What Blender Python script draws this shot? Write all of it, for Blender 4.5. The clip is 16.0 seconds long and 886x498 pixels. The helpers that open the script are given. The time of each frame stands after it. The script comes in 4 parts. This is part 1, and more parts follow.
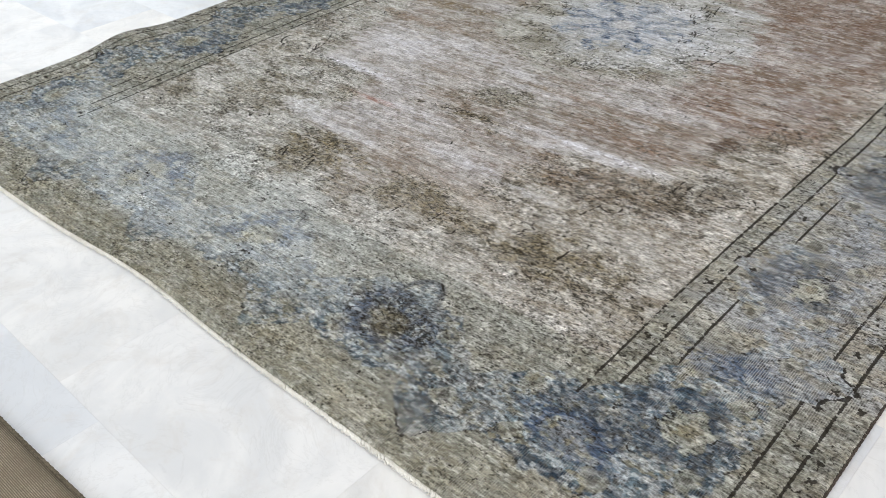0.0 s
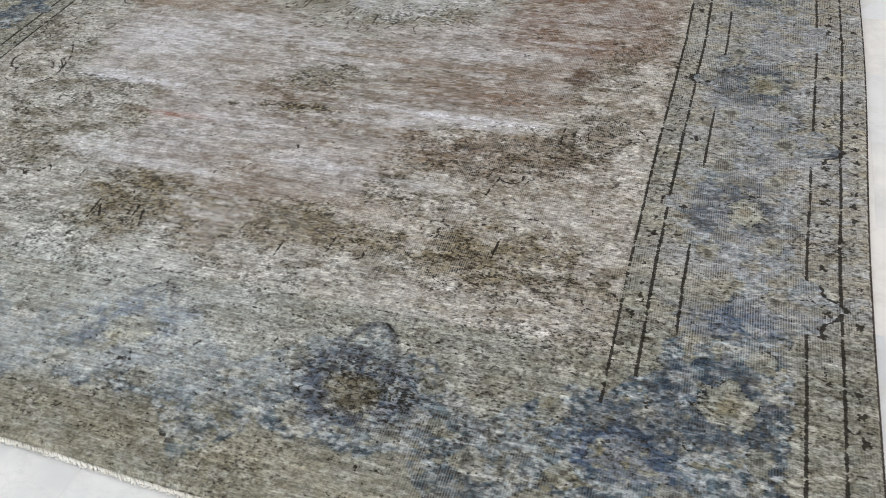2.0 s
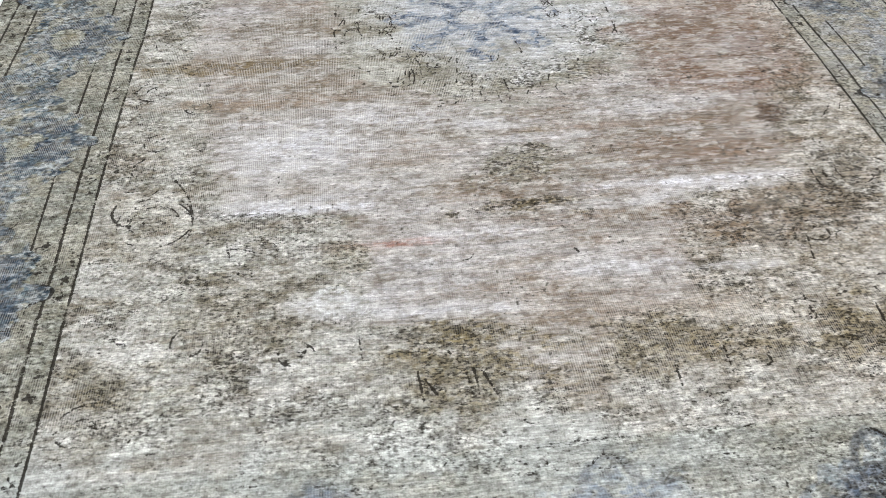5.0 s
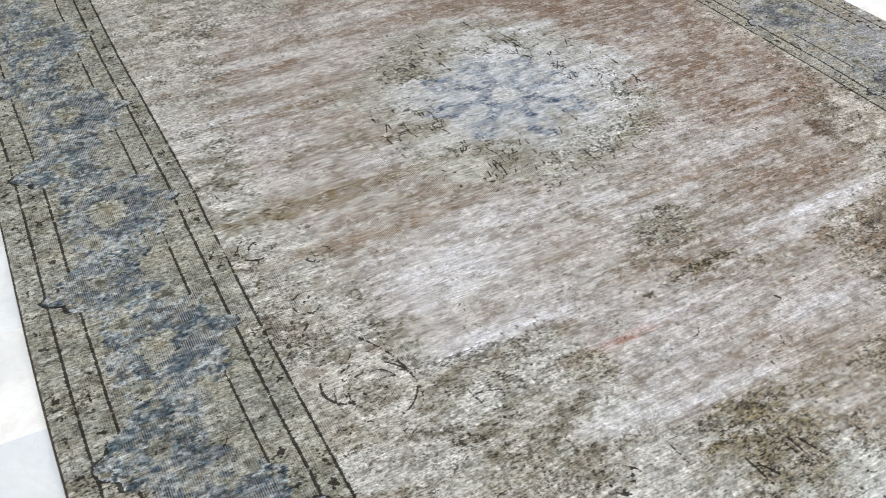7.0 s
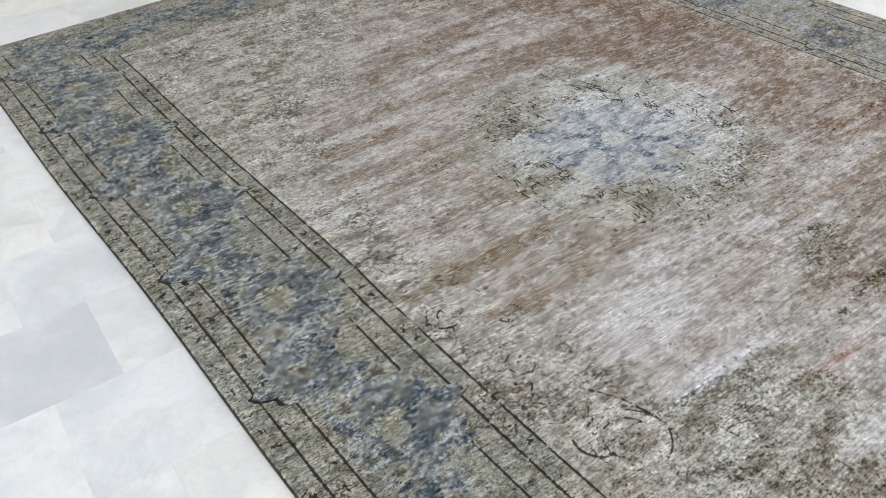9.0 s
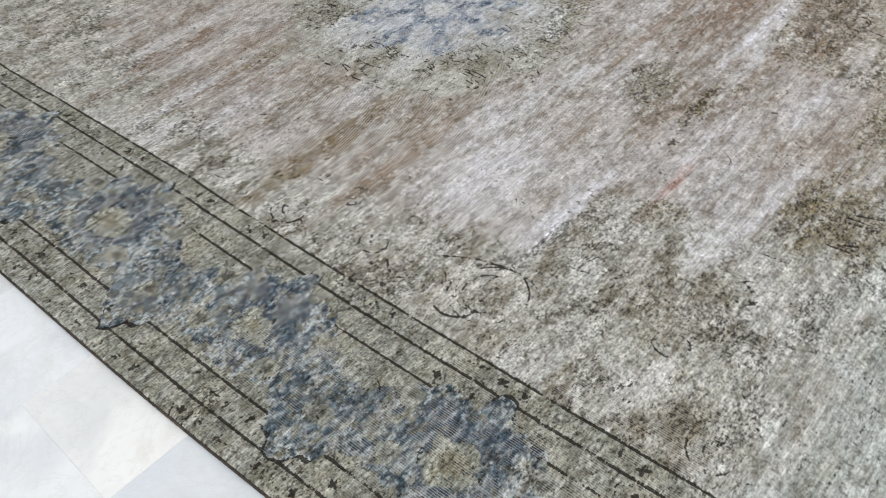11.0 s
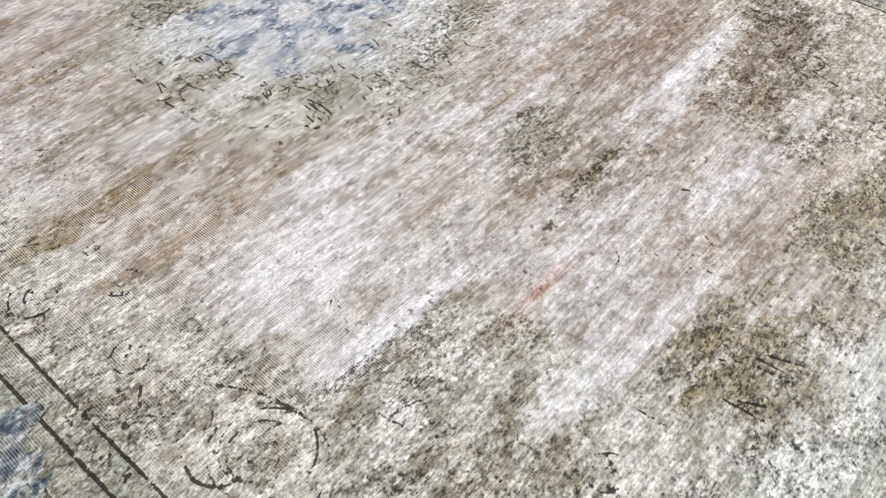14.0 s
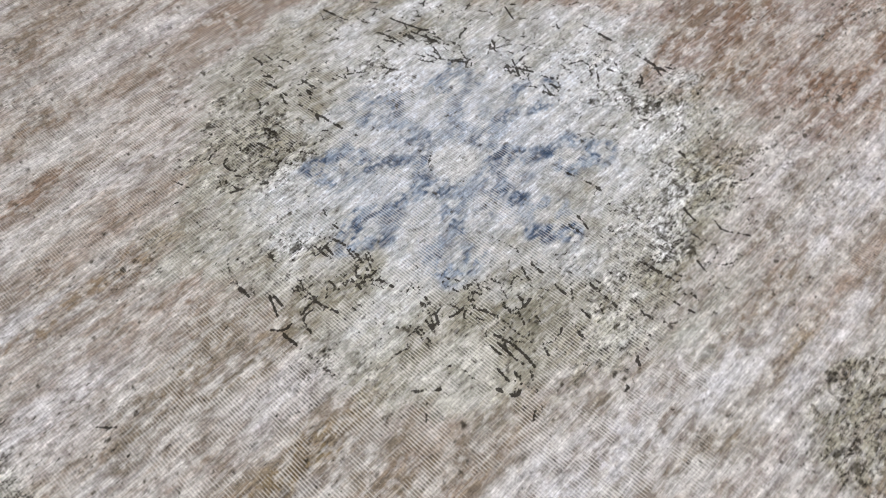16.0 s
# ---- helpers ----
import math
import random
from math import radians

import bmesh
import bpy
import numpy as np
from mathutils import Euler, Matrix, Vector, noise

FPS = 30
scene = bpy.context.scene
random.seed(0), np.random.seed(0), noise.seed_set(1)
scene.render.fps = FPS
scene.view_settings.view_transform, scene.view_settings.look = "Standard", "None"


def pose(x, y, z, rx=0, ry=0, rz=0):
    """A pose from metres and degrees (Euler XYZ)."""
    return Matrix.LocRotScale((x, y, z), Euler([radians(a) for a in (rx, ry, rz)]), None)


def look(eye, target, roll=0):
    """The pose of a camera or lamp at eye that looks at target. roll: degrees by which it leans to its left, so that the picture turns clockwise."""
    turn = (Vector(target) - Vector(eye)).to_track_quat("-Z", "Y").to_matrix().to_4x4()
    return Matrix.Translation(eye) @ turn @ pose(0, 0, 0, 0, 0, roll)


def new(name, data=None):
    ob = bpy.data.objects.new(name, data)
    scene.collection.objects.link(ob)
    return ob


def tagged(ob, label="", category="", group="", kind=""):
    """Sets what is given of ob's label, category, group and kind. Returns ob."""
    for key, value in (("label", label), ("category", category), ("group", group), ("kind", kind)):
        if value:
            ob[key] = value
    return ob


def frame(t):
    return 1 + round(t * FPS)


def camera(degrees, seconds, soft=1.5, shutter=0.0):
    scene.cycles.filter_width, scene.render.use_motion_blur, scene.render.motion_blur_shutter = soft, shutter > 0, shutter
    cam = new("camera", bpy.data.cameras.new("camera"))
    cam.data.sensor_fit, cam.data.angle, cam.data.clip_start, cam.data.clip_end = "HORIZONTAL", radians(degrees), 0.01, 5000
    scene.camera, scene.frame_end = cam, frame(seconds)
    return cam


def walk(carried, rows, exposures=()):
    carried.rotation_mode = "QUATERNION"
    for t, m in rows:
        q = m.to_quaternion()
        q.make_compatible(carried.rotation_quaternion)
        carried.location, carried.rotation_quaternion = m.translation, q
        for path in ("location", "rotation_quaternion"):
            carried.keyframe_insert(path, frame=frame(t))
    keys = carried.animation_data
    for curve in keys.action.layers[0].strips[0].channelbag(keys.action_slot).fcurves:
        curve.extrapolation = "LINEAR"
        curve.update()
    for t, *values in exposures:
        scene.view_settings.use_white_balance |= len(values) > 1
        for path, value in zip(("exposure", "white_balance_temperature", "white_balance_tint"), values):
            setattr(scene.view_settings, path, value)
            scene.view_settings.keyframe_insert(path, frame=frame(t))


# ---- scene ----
# ---- camera ----
cam = camera(55.58, 16.0, soft=0.75, shutter=0.16)
PATH = [
    (0.0, 2.229, -0.592, 1.147, 53.71, 1.99, 41.31),
    (0.5, 2.108, -0.579, 1.131, 51.61, 0.94, 37.65),
    (1.0, 1.956, -0.611, 1.164, 49.85, 1.07, 28.46),
    (1.5, 1.888, -0.601, 1.160, 49.04, 1.14, 22.51),
    (2.0, 1.710, -0.515, 1.141, 47.80, 2.75, 16.49),
    (2.5, 1.496, -0.492, 1.138, 47.21, 1.32, 12.17),
    (3.0, 1.280, -0.535, 1.162, 47.63, -0.25, 9.74),
    (3.5, 1.089, -0.486, 1.136, 45.22, 0.92, 7.60),
    (4.0, 0.849, -0.389, 1.159, 44.49, 1.97, 4.33),
    (4.5, 0.653, -0.355, 1.174, 45.62, 0.82, -0.51),
    (6.8, -0.293, 0.074, 1.291, 49.25, 0.89, -26.50),
    (7.0, -0.369, 0.107, 1.300, 48.89, 0.73, -27.94),
    (7.5, -0.515, 0.285, 1.272, 49.70, 3.28, -28.93),
    (8.0, -0.694, 0.400, 1.316, 51.57, 3.72, -31.81),
    (8.2, -0.774, 0.420, 1.340, 52.08, 3.17, -33.62),
    (10.3, -0.911, 0.414, 1.296, 49.13, 3.28, -41.36),
    (10.5, -0.893, 0.402, 1.283, 48.07, 3.32, -43.66),
    (11.0, -0.860, 0.374, 1.266, 45.16, 4.07, -49.10),
    (11.5, -0.770, 0.301, 1.185, 41.20, 3.74, -57.99),
    (12.0, -0.591, 0.223, 1.129, 40.14, 2.25, -66.66),
    (12.5, -0.407, 0.177, 1.134, 42.27, 2.17, -67.13),
    (13.0, -0.372, 0.219, 1.136, 43.34, 3.07, -59.76),
    (13.5, -0.325, 0.341, 1.111, 41.71, 2.33, -51.84),
    (14.0, -0.249, 0.499, 1.133, 41.26, 1.33, -48.07),
    (14.5, -0.146, 0.630, 1.157, 42.97, 3.02, -45.20),
    (15.0, 0.029, 0.867, 1.136, 43.59, 4.37, -41.74),
    (15.5, 0.131, 1.080, 1.070, 42.33, 5.10, -41.57),
    (16.0, 0.155, 1.253, 1.038, 36.50, 3.88, -45.71),
]
EXPOSURES = [(0, -0.11, 6500, 10), (0.5, -0.15, 6500, 10), (1, -0.12, 6500, 10), (1.5, -0.1, 6500, 10), (2, -0.25, 6500, 10), (2.5, 0.12, 6500, 10), (3, 0.12, 6500, 10), (3.5, 0.16, 6500, 10), (4, 0.28, 6500, 10), (4.5, 0.25, 6500, 10), (7, 0.15, 6500, 10), (7.5, -0.27, 6500, 10), (8, -0.15, 6500, 10), (11, -0.03, 6500, 10), (11.5, 0.12, 6500, 10), (12, -0.02, 6550, 12), (12.5, -0.58, 6550, 12), (13, -0.2, 6650, 13), (13.5, 0.25, 6620, 13), (14, 0.44, 6600, 12.5), (14.5, 0.46, 6550, 11), (15, 0.4, 6500, 10), (15.5, 0.24, 6500, 11), (16, 0.17, 6550, 13)]
walk(cam, [(t, pose(x, y, z, rx, ry, rz)) for t, x, y, z, rx, ry, rz in PATH], EXPOSURES)

# ---- world and light ----
ROOM_W, ROOM_E, ROOM_S, ROOM_N, ROOM_H = -4.2, 5.4, -4.4, 7.2, 3.1
world = bpy.data.worlds.new("sky")
scene.world = world
world.use_nodes = True
sky = world.node_tree.nodes.new("ShaderNodeTexSky")
sky.sky_type, sky.sun_disc = "NISHITA", False
sky.sun_elevation, sky.sun_rotation = radians(38), radians(250)
back = world.node_tree.nodes["Background"]
back.inputs["Strength"].default_value = 0.1
world.node_tree.links.new(sky.outputs[0], back.inputs["Color"])


def added_light(place, target, width, height, watts, colour):
    """An added area lamp, with no source seen, at an assumed opening in a wall."""
    lamp = bpy.data.lights.new("added_light", "AREA")
    lamp.shape, lamp.size, lamp.size_y = "RECTANGLE", width, height
    lamp.energy, lamp.color = watts, colour
    ob = new("added_light", lamp)
    ob.matrix_world = look(place, target)
    return ob


# added lamps: cool from west, warm from east, south to brighten the near end
added_light((ROOM_W + 0.02, 1.6, 1.62), (0, 1.6, 1.2), 7.6, 2.5, 152, (0.89, 0.95, 1.0))
added_light((ROOM_E - 0.02, 1.4, 1.62), (1, 1.4, 1.2), 7.6, 2.5, 150, (1.0, 0.94, 0.92))
added_light((0.6, ROOM_S + 0.02, 1.62), (0.6, 0, 1.2), 6.0, 2.5, 132, (0.95, 0.98, 1.0))


# ---- materials ----
def lin(r, g, b):
    """Linear colour from 0 to 255 display values."""
    return np.array([((c / 255 + 0.055) / 1.055) ** 2.4 if c > 10 else c / 255 / 12.92 for c in (r, g, b)])


def rgba(c):
    return (float(c[0]), float(c[1]), float(c[2]), 1.0)


class Nodes:
    """A small writer for node materials."""

    def __init__(self, name, roughness=0.8):
        self.mat = bpy.data.materials.new(name)
        self.mat.use_nodes = True
        self.tree = self.mat.node_tree
        self.bsdf = self.tree.nodes["Principled BSDF"]
        self.bsdf.inputs["Roughness"].default_value = roughness

    def add(self, kind, **values):
        node = self.tree.nodes.new("ShaderNode" + kind)
        for key, value in values.items():
            if key in ("operation", "data_type", "blend_type", "attribute_name", "wave_type", "bands_direction"):
                if key == "operation":
                    node.operation = value
                elif key == "data_type":
                    node.data_type = value
                elif key == "blend_type":
                    node.blend_type = value
                elif key == "attribute_name":
                    node.attribute_name = value
                elif key == "wave_type":
                    node.wave_type = value
                elif key == "bands_direction":
                    node.bands_direction = value
            else:
                node.inputs[key.replace("_", " ")].default_value = value
        return node

    def link(self, a, b):
        self.tree.links.new(a, b)

    def place(self, scale=(1, 1, 1), turn=0.0):
        coord = self.add("TexCoord")
        mapping = self.add("Mapping")
        mapping.inputs["Scale"].default_value = scale
        mapping.inputs["Rotation"].default_value = (0, 0, turn)
        self.link(coord.outputs["Object"], mapping.inputs["Vector"])
        return mapping.outputs["Vector"]

    def noise(self, vector, scale, detail=3.0, rough=0.55, distort=0.0):
        node = self.add("TexNoise", Scale=scale, Detail=detail, Roughness=rough, Distortion=distort)
        self.link(vector, node.inputs["Vector"])
        return node.outputs["Fac"]

    def math(self, operation, a, b=0.0, clamp=False):
        node = self.add("Math", operation=operation)
        node.use_clamp = clamp
        for k, v in enumerate((a, b)):
            if isinstance(v, (int, float)):
                node.inputs[k].default_value = v
            else:
                self.link(v, node.inputs[k])
        return node.outputs[0]

    def ramp(self, fac, lo, hi, to_lo=0.0, to_hi=1.0):
        node = self.add("MapRange")
        node.interpolation_type = "SMOOTHSTEP"
        for key, v in (("Value", fac), ("From Min", lo), ("From Max", hi), ("To Min", to_lo), ("To Max", to_hi)):
            if isinstance(v, (int, float)):
                node.inputs[key].default_value = v
            else:
                self.link(v, node.inputs[key])
        return node.outputs["Result"]

    def mix(self, fac, a, b, blend="MIX"):
        node = self.add("Mix", data_type="RGBA", blend_type=blend)
        for k, v in ((0, fac), (6, a), (7, b)):
            if isinstance(v, (int, float)):
                node.inputs[k].default_value = v
            elif isinstance(v, (tuple, list, np.ndarray)):
                node.inputs[k].default_value = rgba(v)
            else:
                self.link(v, node.inputs[k])
        return node.outputs[2]

    def bump(self, height, strength, distance):
        node = self.add("Bump", Strength=strength, Distance=distance)
        self.link(height, node.inputs["Height"])
        self.link(node.outputs["Normal"], self.bsdf.inputs["Normal"])

    def colour(self, socket):
        if isinstance(socket, (tuple, list, np.ndarray)):
            self.bsdf.inputs["Base Color"].default_value = rgba(socket)
        else:
            self.link(socket, self.bsdf.inputs["Base Color"])


def pile_material():
    n = Nodes("worn_wool_pile", 0.95)
    dye = n.add("Attribute", attribute_name="dye").outputs["Color"]
    marks = n.add("Attribute", attribute_name="mark")
    mark = n.add("SeparateColor")
    n.link(marks.outputs["Color"], mark.inputs[0])
    dark_amount, light_amount, warp_amount, line = mark.outputs[0], mark.outputs[1], mark.outputs[2], marks.outputs["Alpha"]
    speck = n.noise(n.place((0.8, 1.25, 1.0)), 95, 4, 0.68, 0.4)
    fine = n.noise(n.place((0.7, 1.3, 1.0)), 210, 1.5, 0.6)
    weft = n.noise(n.place((0.30, 1.6, 1.0)), 90, 2, 0.6)
    both = n.math("ADD", n.math("MULTIPLY", speck, 0.58), n.math("MULTIPLY", fine, 0.42))
    # single knots, in uneven rows
    cell = n.add("VectorMath", operation="FLOOR")
    sway = n.add("VectorMath", operation="ADD")
    n.link(n.place((250.0, 330.0, 0.0)), sway.inputs[0])
    n.link(n.add("TexNoise", Scale=60.0, Detail=1.0).outputs["Color"], sway.inputs[1])
    n.link(sway.outputs[0], cell.inputs[0])
    single = n.add("TexWhiteNoise")
    n.link(cell.outputs[0], single.inputs["Vector"])
    knot = single.outputs["Value"]
    # knots differ in depth of dye
    mild = n.mix(n.ramp(both, 0.38, 0.62), (1.19, 1.19, 1.188), (0.80, 0.79, 0.78))
    strong = n.mix(n.ramp(both, 0.42, 0.58), (1.36, 1.36, 1.355), (0.62, 0.61, 0.595))
    base = n.mix(1.0, dye, n.mix(n.ramp(dark_amount, 0.16, 0.50), mild, strong), "MULTIPLY")
    base = n.mix(1.0, base, n.mix(knot, (1.11, 1.11, 1.11), (0.89, 0.89, 0.89)), "MULTIPLY")
    thread = n.noise(n.place((0.14, 2.6, 1.0)), 130, 2, 0.6)
    base = n.mix(1.0, base, n.mix(n.ramp(thread, 0.36, 0.64), (1.17, 1.17, 1.17), (0.83, 0.83, 0.825)), "MULTIPLY")
    edge = n.math("SUBTRACT", 0.655, n.math("MULTIPLY", dark_amount, 0.15))
    deep = n.ramp(n.math("ADD", both, n.math("MULTIPLY", n.math("SUBTRACT", knot, 0.5), 0.04)), edge, n.math("ADD", edge, 0.035), 0.0, 0.8)
    base = n.mix(deep, base, n.mix(0.5, n.mix(1.0, dye, lin(104, 100, 93), "MULTIPLY"), lin(36, 32, 25)))
    pale = n.math("MULTIPLY", n.ramp(weft, 0.52, 0.66, 0.0, 0.42), light_amount)
    base = n.mix(pale, base, lin(222, 220, 218))
    wave = n.add("TexWave", wave_type="BANDS", bands_direction="X", Scale=1.0)
    wave.inputs["Distortion"].default_value = 1.6
    wave.inputs["Detail"].default_value = 2.0
    wave.inputs["Detail Scale"].default_value = 0.6
    n.link(n.place((72, 16, 1.0)), wave.inputs["Vector"])
    bare = n.ramp(n.noise(n.place(), 16, 6, 0.7), 0.44, 0.58)
    bare = n.math("MULTIPLY", bare, n.math("MULTIPLY", warp_amount, 0.36))
    ridge = n.math("ADD", wave.outputs["Fac"], n.math("MULTIPLY", n.math("SUBTRACT", both, 0.5), 1.3))
    base = n.mix(n.math("MULTIPLY", n.ramp(ridge, 0.45, 0.1), bare), base, n.mix(1.0, base, (0.55, 0.55, 0.54), "MULTIPLY"))
    base = n.mix(n.math("MULTIPLY", n.ramp(ridge, 0.6, 0.95), bare), base, lin(222, 218, 211))
    drawn = n.ramp(n.math("ADD", line, n.math("ADD", n.math("MULTIPLY", n.math("SUBTRACT", both, 0.5), 1.1), n.math("MULTIPLY", n.math("SUBTRACT", knot, 0.5), 0.25))), 0.34, 0.56, 0.0, 0.9)
    base = n.mix(drawn, base, lin(36, 31, 25))
    n.colour(base)
    n.bump(n.math("ADD", n.math("ADD", both, n.math("MULTIPLY", knot, 0.10)), n.math("MULTIPLY", wave.outputs["Fac"], 0.12)), 0.55, 0.004)
    n.bsdf.inputs["Specular IOR Level"].default_value = 0.12
    return n.mat


def cloth_material(name, tone, shade, scale, rough=0.9):
    n = Nodes(name, rough)
    f = n.noise(n.place((1.0, 2.2, 1.0)), scale, 4, 0.65)
    g = n.noise(n.place(), scale * 0.06, 3, 0.6)
    c = n.mix(n.ramp(f, 0.32, 0.68), shade, tone)
    n.colour(n.mix(n.ramp(g, 0.35, 0.7, 0.0, 0.45), c, n.mix(1.0, c, lin(190, 186, 178), "MULTIPLY")))
    n.bump(f, 0.6, 0.002)
    n.bsdf.inputs["Specular IOR Level"].default_value = 0.2
    return n.mat


def marble_material(name, first, second):
    n = Nodes(name, 0.28)
    rand = n.add("ObjectInfo").outputs["Random"]
    shift = n.add("VectorMath", operation="ADD")
    n.link(n.place(), shift.inputs[0])
    spread = n.add("CombineXYZ")
    n.link(n.math("MULTIPLY", rand, 37.0), spread.inputs[0])
    n.link(n.math("MULTIPLY", rand, 91.0), spread.inputs[1])
    n.link(spread.outputs[0], shift.inputs[1])
    v = shift.outputs[0]
    cloud = n.noise(v, 3.2, 6, 0.62, 0.8)
    vein = n.noise(v, 5.5, 8, 0.66, 2.4)
    thin = n.math("ABSOLUTE", n.math("SUBTRACT", vein, 0.5))
    tone = n.mix(n.ramp(rand, 0.0, 1.0), first, second)
    c = n.mix(n.ramp(cloud, 0.38, 0.64, 0.0, 0.55), tone, n.mix(1.0, tone, lin(222, 225, 229), "MULTIPLY"))
    c = n.mix(n.ramp(thin, 0.0, 0.02, 0.14, 0.0), c, lin(180, 180, 176))
    c = n.mix(n.ramp(n.noise(v, 34, 5, 0.7), 0.62, 0.76, 0.0, 0.22), c, lin(196, 200, 204))
    c = n.mix(n.ramp(n.noise(v, 9, 6, 0.7, 0.6), 0.48, 0.70, 0.0, 0.30), c, lin(206, 200, 192))
    n.colour(c)
    n.link(n.ramp(cloud, 0.3, 0.7, 0.48, 0.6), n.bsdf.inputs["Roughness"])
    n.bsdf.inputs["Specular IOR Level"].default_value = 0.3
    n.bump(n.noise(v, 60, 3), 0.05, 0.002)
    return n.mat


def plaster_material(name, tone):
    n = Nodes(name, 0.85)
    g = n.noise(n.place(), 1.4, 5, 0.6)
    n.colour(n.mix(n.ramp(g, 0.3, 0.7, 0.0, 0.4), tone, tone * 0.9))
    n.bump(n.noise(n.place(), 70, 4), 0.2, 0.003)
    return n.mat


PILE = pile_material()
MARBLE = marble_material("white_marble", lin(231, 233, 235), lin(242, 240, 236))
GREY_MARBLE = marble_material("grey_marble", lin(214, 216, 221), lin(220, 221, 225))
GROUT = plaster_material("pale_grout", lin(228, 226, 222))
PLASTER = plaster_material("white_plaster", lin(232, 230, 226))
COTTON = cloth_material("ivory_cotton", lin(252, 250, 244), lin(238, 233, 222), 260)
CORD = cloth_material("dark_wool_cord", lin(88, 78, 70), lin(52, 45, 40), 240)
BACKING = cloth_material("brown_foundation", lin(120, 110, 94), lin(84, 76, 62), 200)


def mesh_of(name, verts, faces, material, smooth=False):
    me = bpy.data.meshes.new(name)
    me.from_pydata([tuple(v) for v in verts], [], [tuple(f) for f in faces])
    me.materials.append(material)
    if smooth:
        me.shade_smooth()
    me.update()
    return me


def part(name, bm, material, parent, label=""):
    me = bpy.data.meshes.new(name)
    bm.to_mesh(me)
    bm.free()
    me.materials.append(material)
    ob = new(name, me)
    ob.parent = parent
    return tagged(ob, label)


def box_into(bm, lo, hi, bevel=0.0):
    made = bmesh.ops.create_cube(bm, size=1.0)["verts"]
    for v in made:
        v.co = Vector([lo[k] + (v.co[k] + 0.5) * (hi[k] - lo[k]) for k in range(3)])
    if bevel:
        edges = list({e for v in made for e in v.link_edges})
        bmesh.ops.bevel(bm, geom=edges, offset=bevel, segments=2, affect="EDGES", profile=0.5)


def wall(name, lo, hi, label, opening=None):
    """A wall slab between two corners, with one wide opening (along, from, to, sill, head) cut through it."""
    bm = bmesh.new()
    if opening is None:
        box_into(bm, lo, hi)
    else:
        k, a, b, sill, head = opening
        first, last = list(hi), list(lo)
        first[k], last[k] = a, b
        box_into(bm, lo, first)
        box_into(bm, last, hi)
        low_lo, low_hi, top_lo, top_hi = list(lo), list(hi), list(lo), list(hi)
        low_lo[k] = top_lo[k] = a
        low_hi[k] = top_hi[k] = b
        low_hi[2], top_lo[2] = sill, head
        box_into(bm, low_lo, low_hi)
        box_into(bm, top_lo, top_hi)
    me = bpy.data.meshes.new(name)
    bm.to_mesh(me)
    bm.free()
    me.materials.append(PLASTER)
    return tagged(new(name, me), label, "wall", kind="structure")


# ---- room shell ----
# unseen shell that closes the place; its openings are assumed, for the added lamps
wall("wall_west", (ROOM_W - 0.2, ROOM_S, 0), (ROOM_W, ROOM_N, ROOM_H), "plain white plastered wall, unseen, with a wide opening assumed for light", (1, -2.2, 5.4, 0.37, 2.87))
wall("wall_east", (ROOM_E, ROOM_S, 0), (ROOM_E + 0.2, ROOM_N, ROOM_H), "plain white plastered wall, unseen, with a wide opening assumed for light", (1, -2.4, 5.2, 0.37, 2.87))
wall("wall_south", (ROOM_W - 0.2, ROOM_S - 0.2, 0), (ROOM_E + 0.2, ROOM_S, ROOM_H), "plain white plastered wall, unseen, with a wide opening assumed for light", (0, -2.4, 3.6, 0.37, 2.87))
wall("wall_north", (ROOM_W - 0.2, ROOM_N, 0), (ROOM_E + 0.2, ROOM_N + 0.2, ROOM_H), "plain white plastered wall")
bm = bmesh.new()
box_into(bm, (ROOM_W - 0.2, ROOM_S - 0.2, ROOM_H), (ROOM_E + 0.2, ROOM_N + 0.2, ROOM_H + 0.15))
tagged(part("ceiling", bm, PLASTER, None), "plain white plastered ceiling", "ceiling", kind="structure")
bm = bmesh.new()
box_into(bm, (-60, -60, -0.26), (60, 60, -0.16))
tagged(part("ground", bm, GROUT, None), "plain pale ground outside the room", "ground", kind="structure")

# ---- rug ----
HALF, LONG = 1.355, 4.04          # nominal half width and length of the rug
NEAR_Y = 0.03                     # where the fringed end lies
MID_U, MID_V = 0.013, 1.915       # middle of the medallion
THICK = 0.009


def rug_xy(u, v):
    """The floor place of a point of the rug, u across from its middle line and v along from the fringed end."""
    y = NEAR_Y + v
    x = 0.764 + 0.008 * y + u / HALF * (1.317 + 0.0315 * y)
    y = y + 0.020 * np.exp(-((u + 0.07) / 0.26) ** 2 - (v / 0.25) ** 2) + 0.004 * np.sin(3.1 * u + 0.5) * np.exp(-v / 0.2)
    x = x - 0.022 * np.exp(-((v - 0.76) / 0.14) ** 2 - ((u + HALF) / 0.3) ** 2) + 0.004 * np.sin(4.3 * v + u)
    return x, y


NX = 1100
us = np.linspace(-HALF, HALF, NX)
vs = np.concatenate([np.linspace(0, 2.45, 1000, endpoint=False), np.linspace(2.45, LONG, 190)])
NY = len(vs)
U, V = np.meshgrid(us, vs)
rng = np.random.RandomState(5)


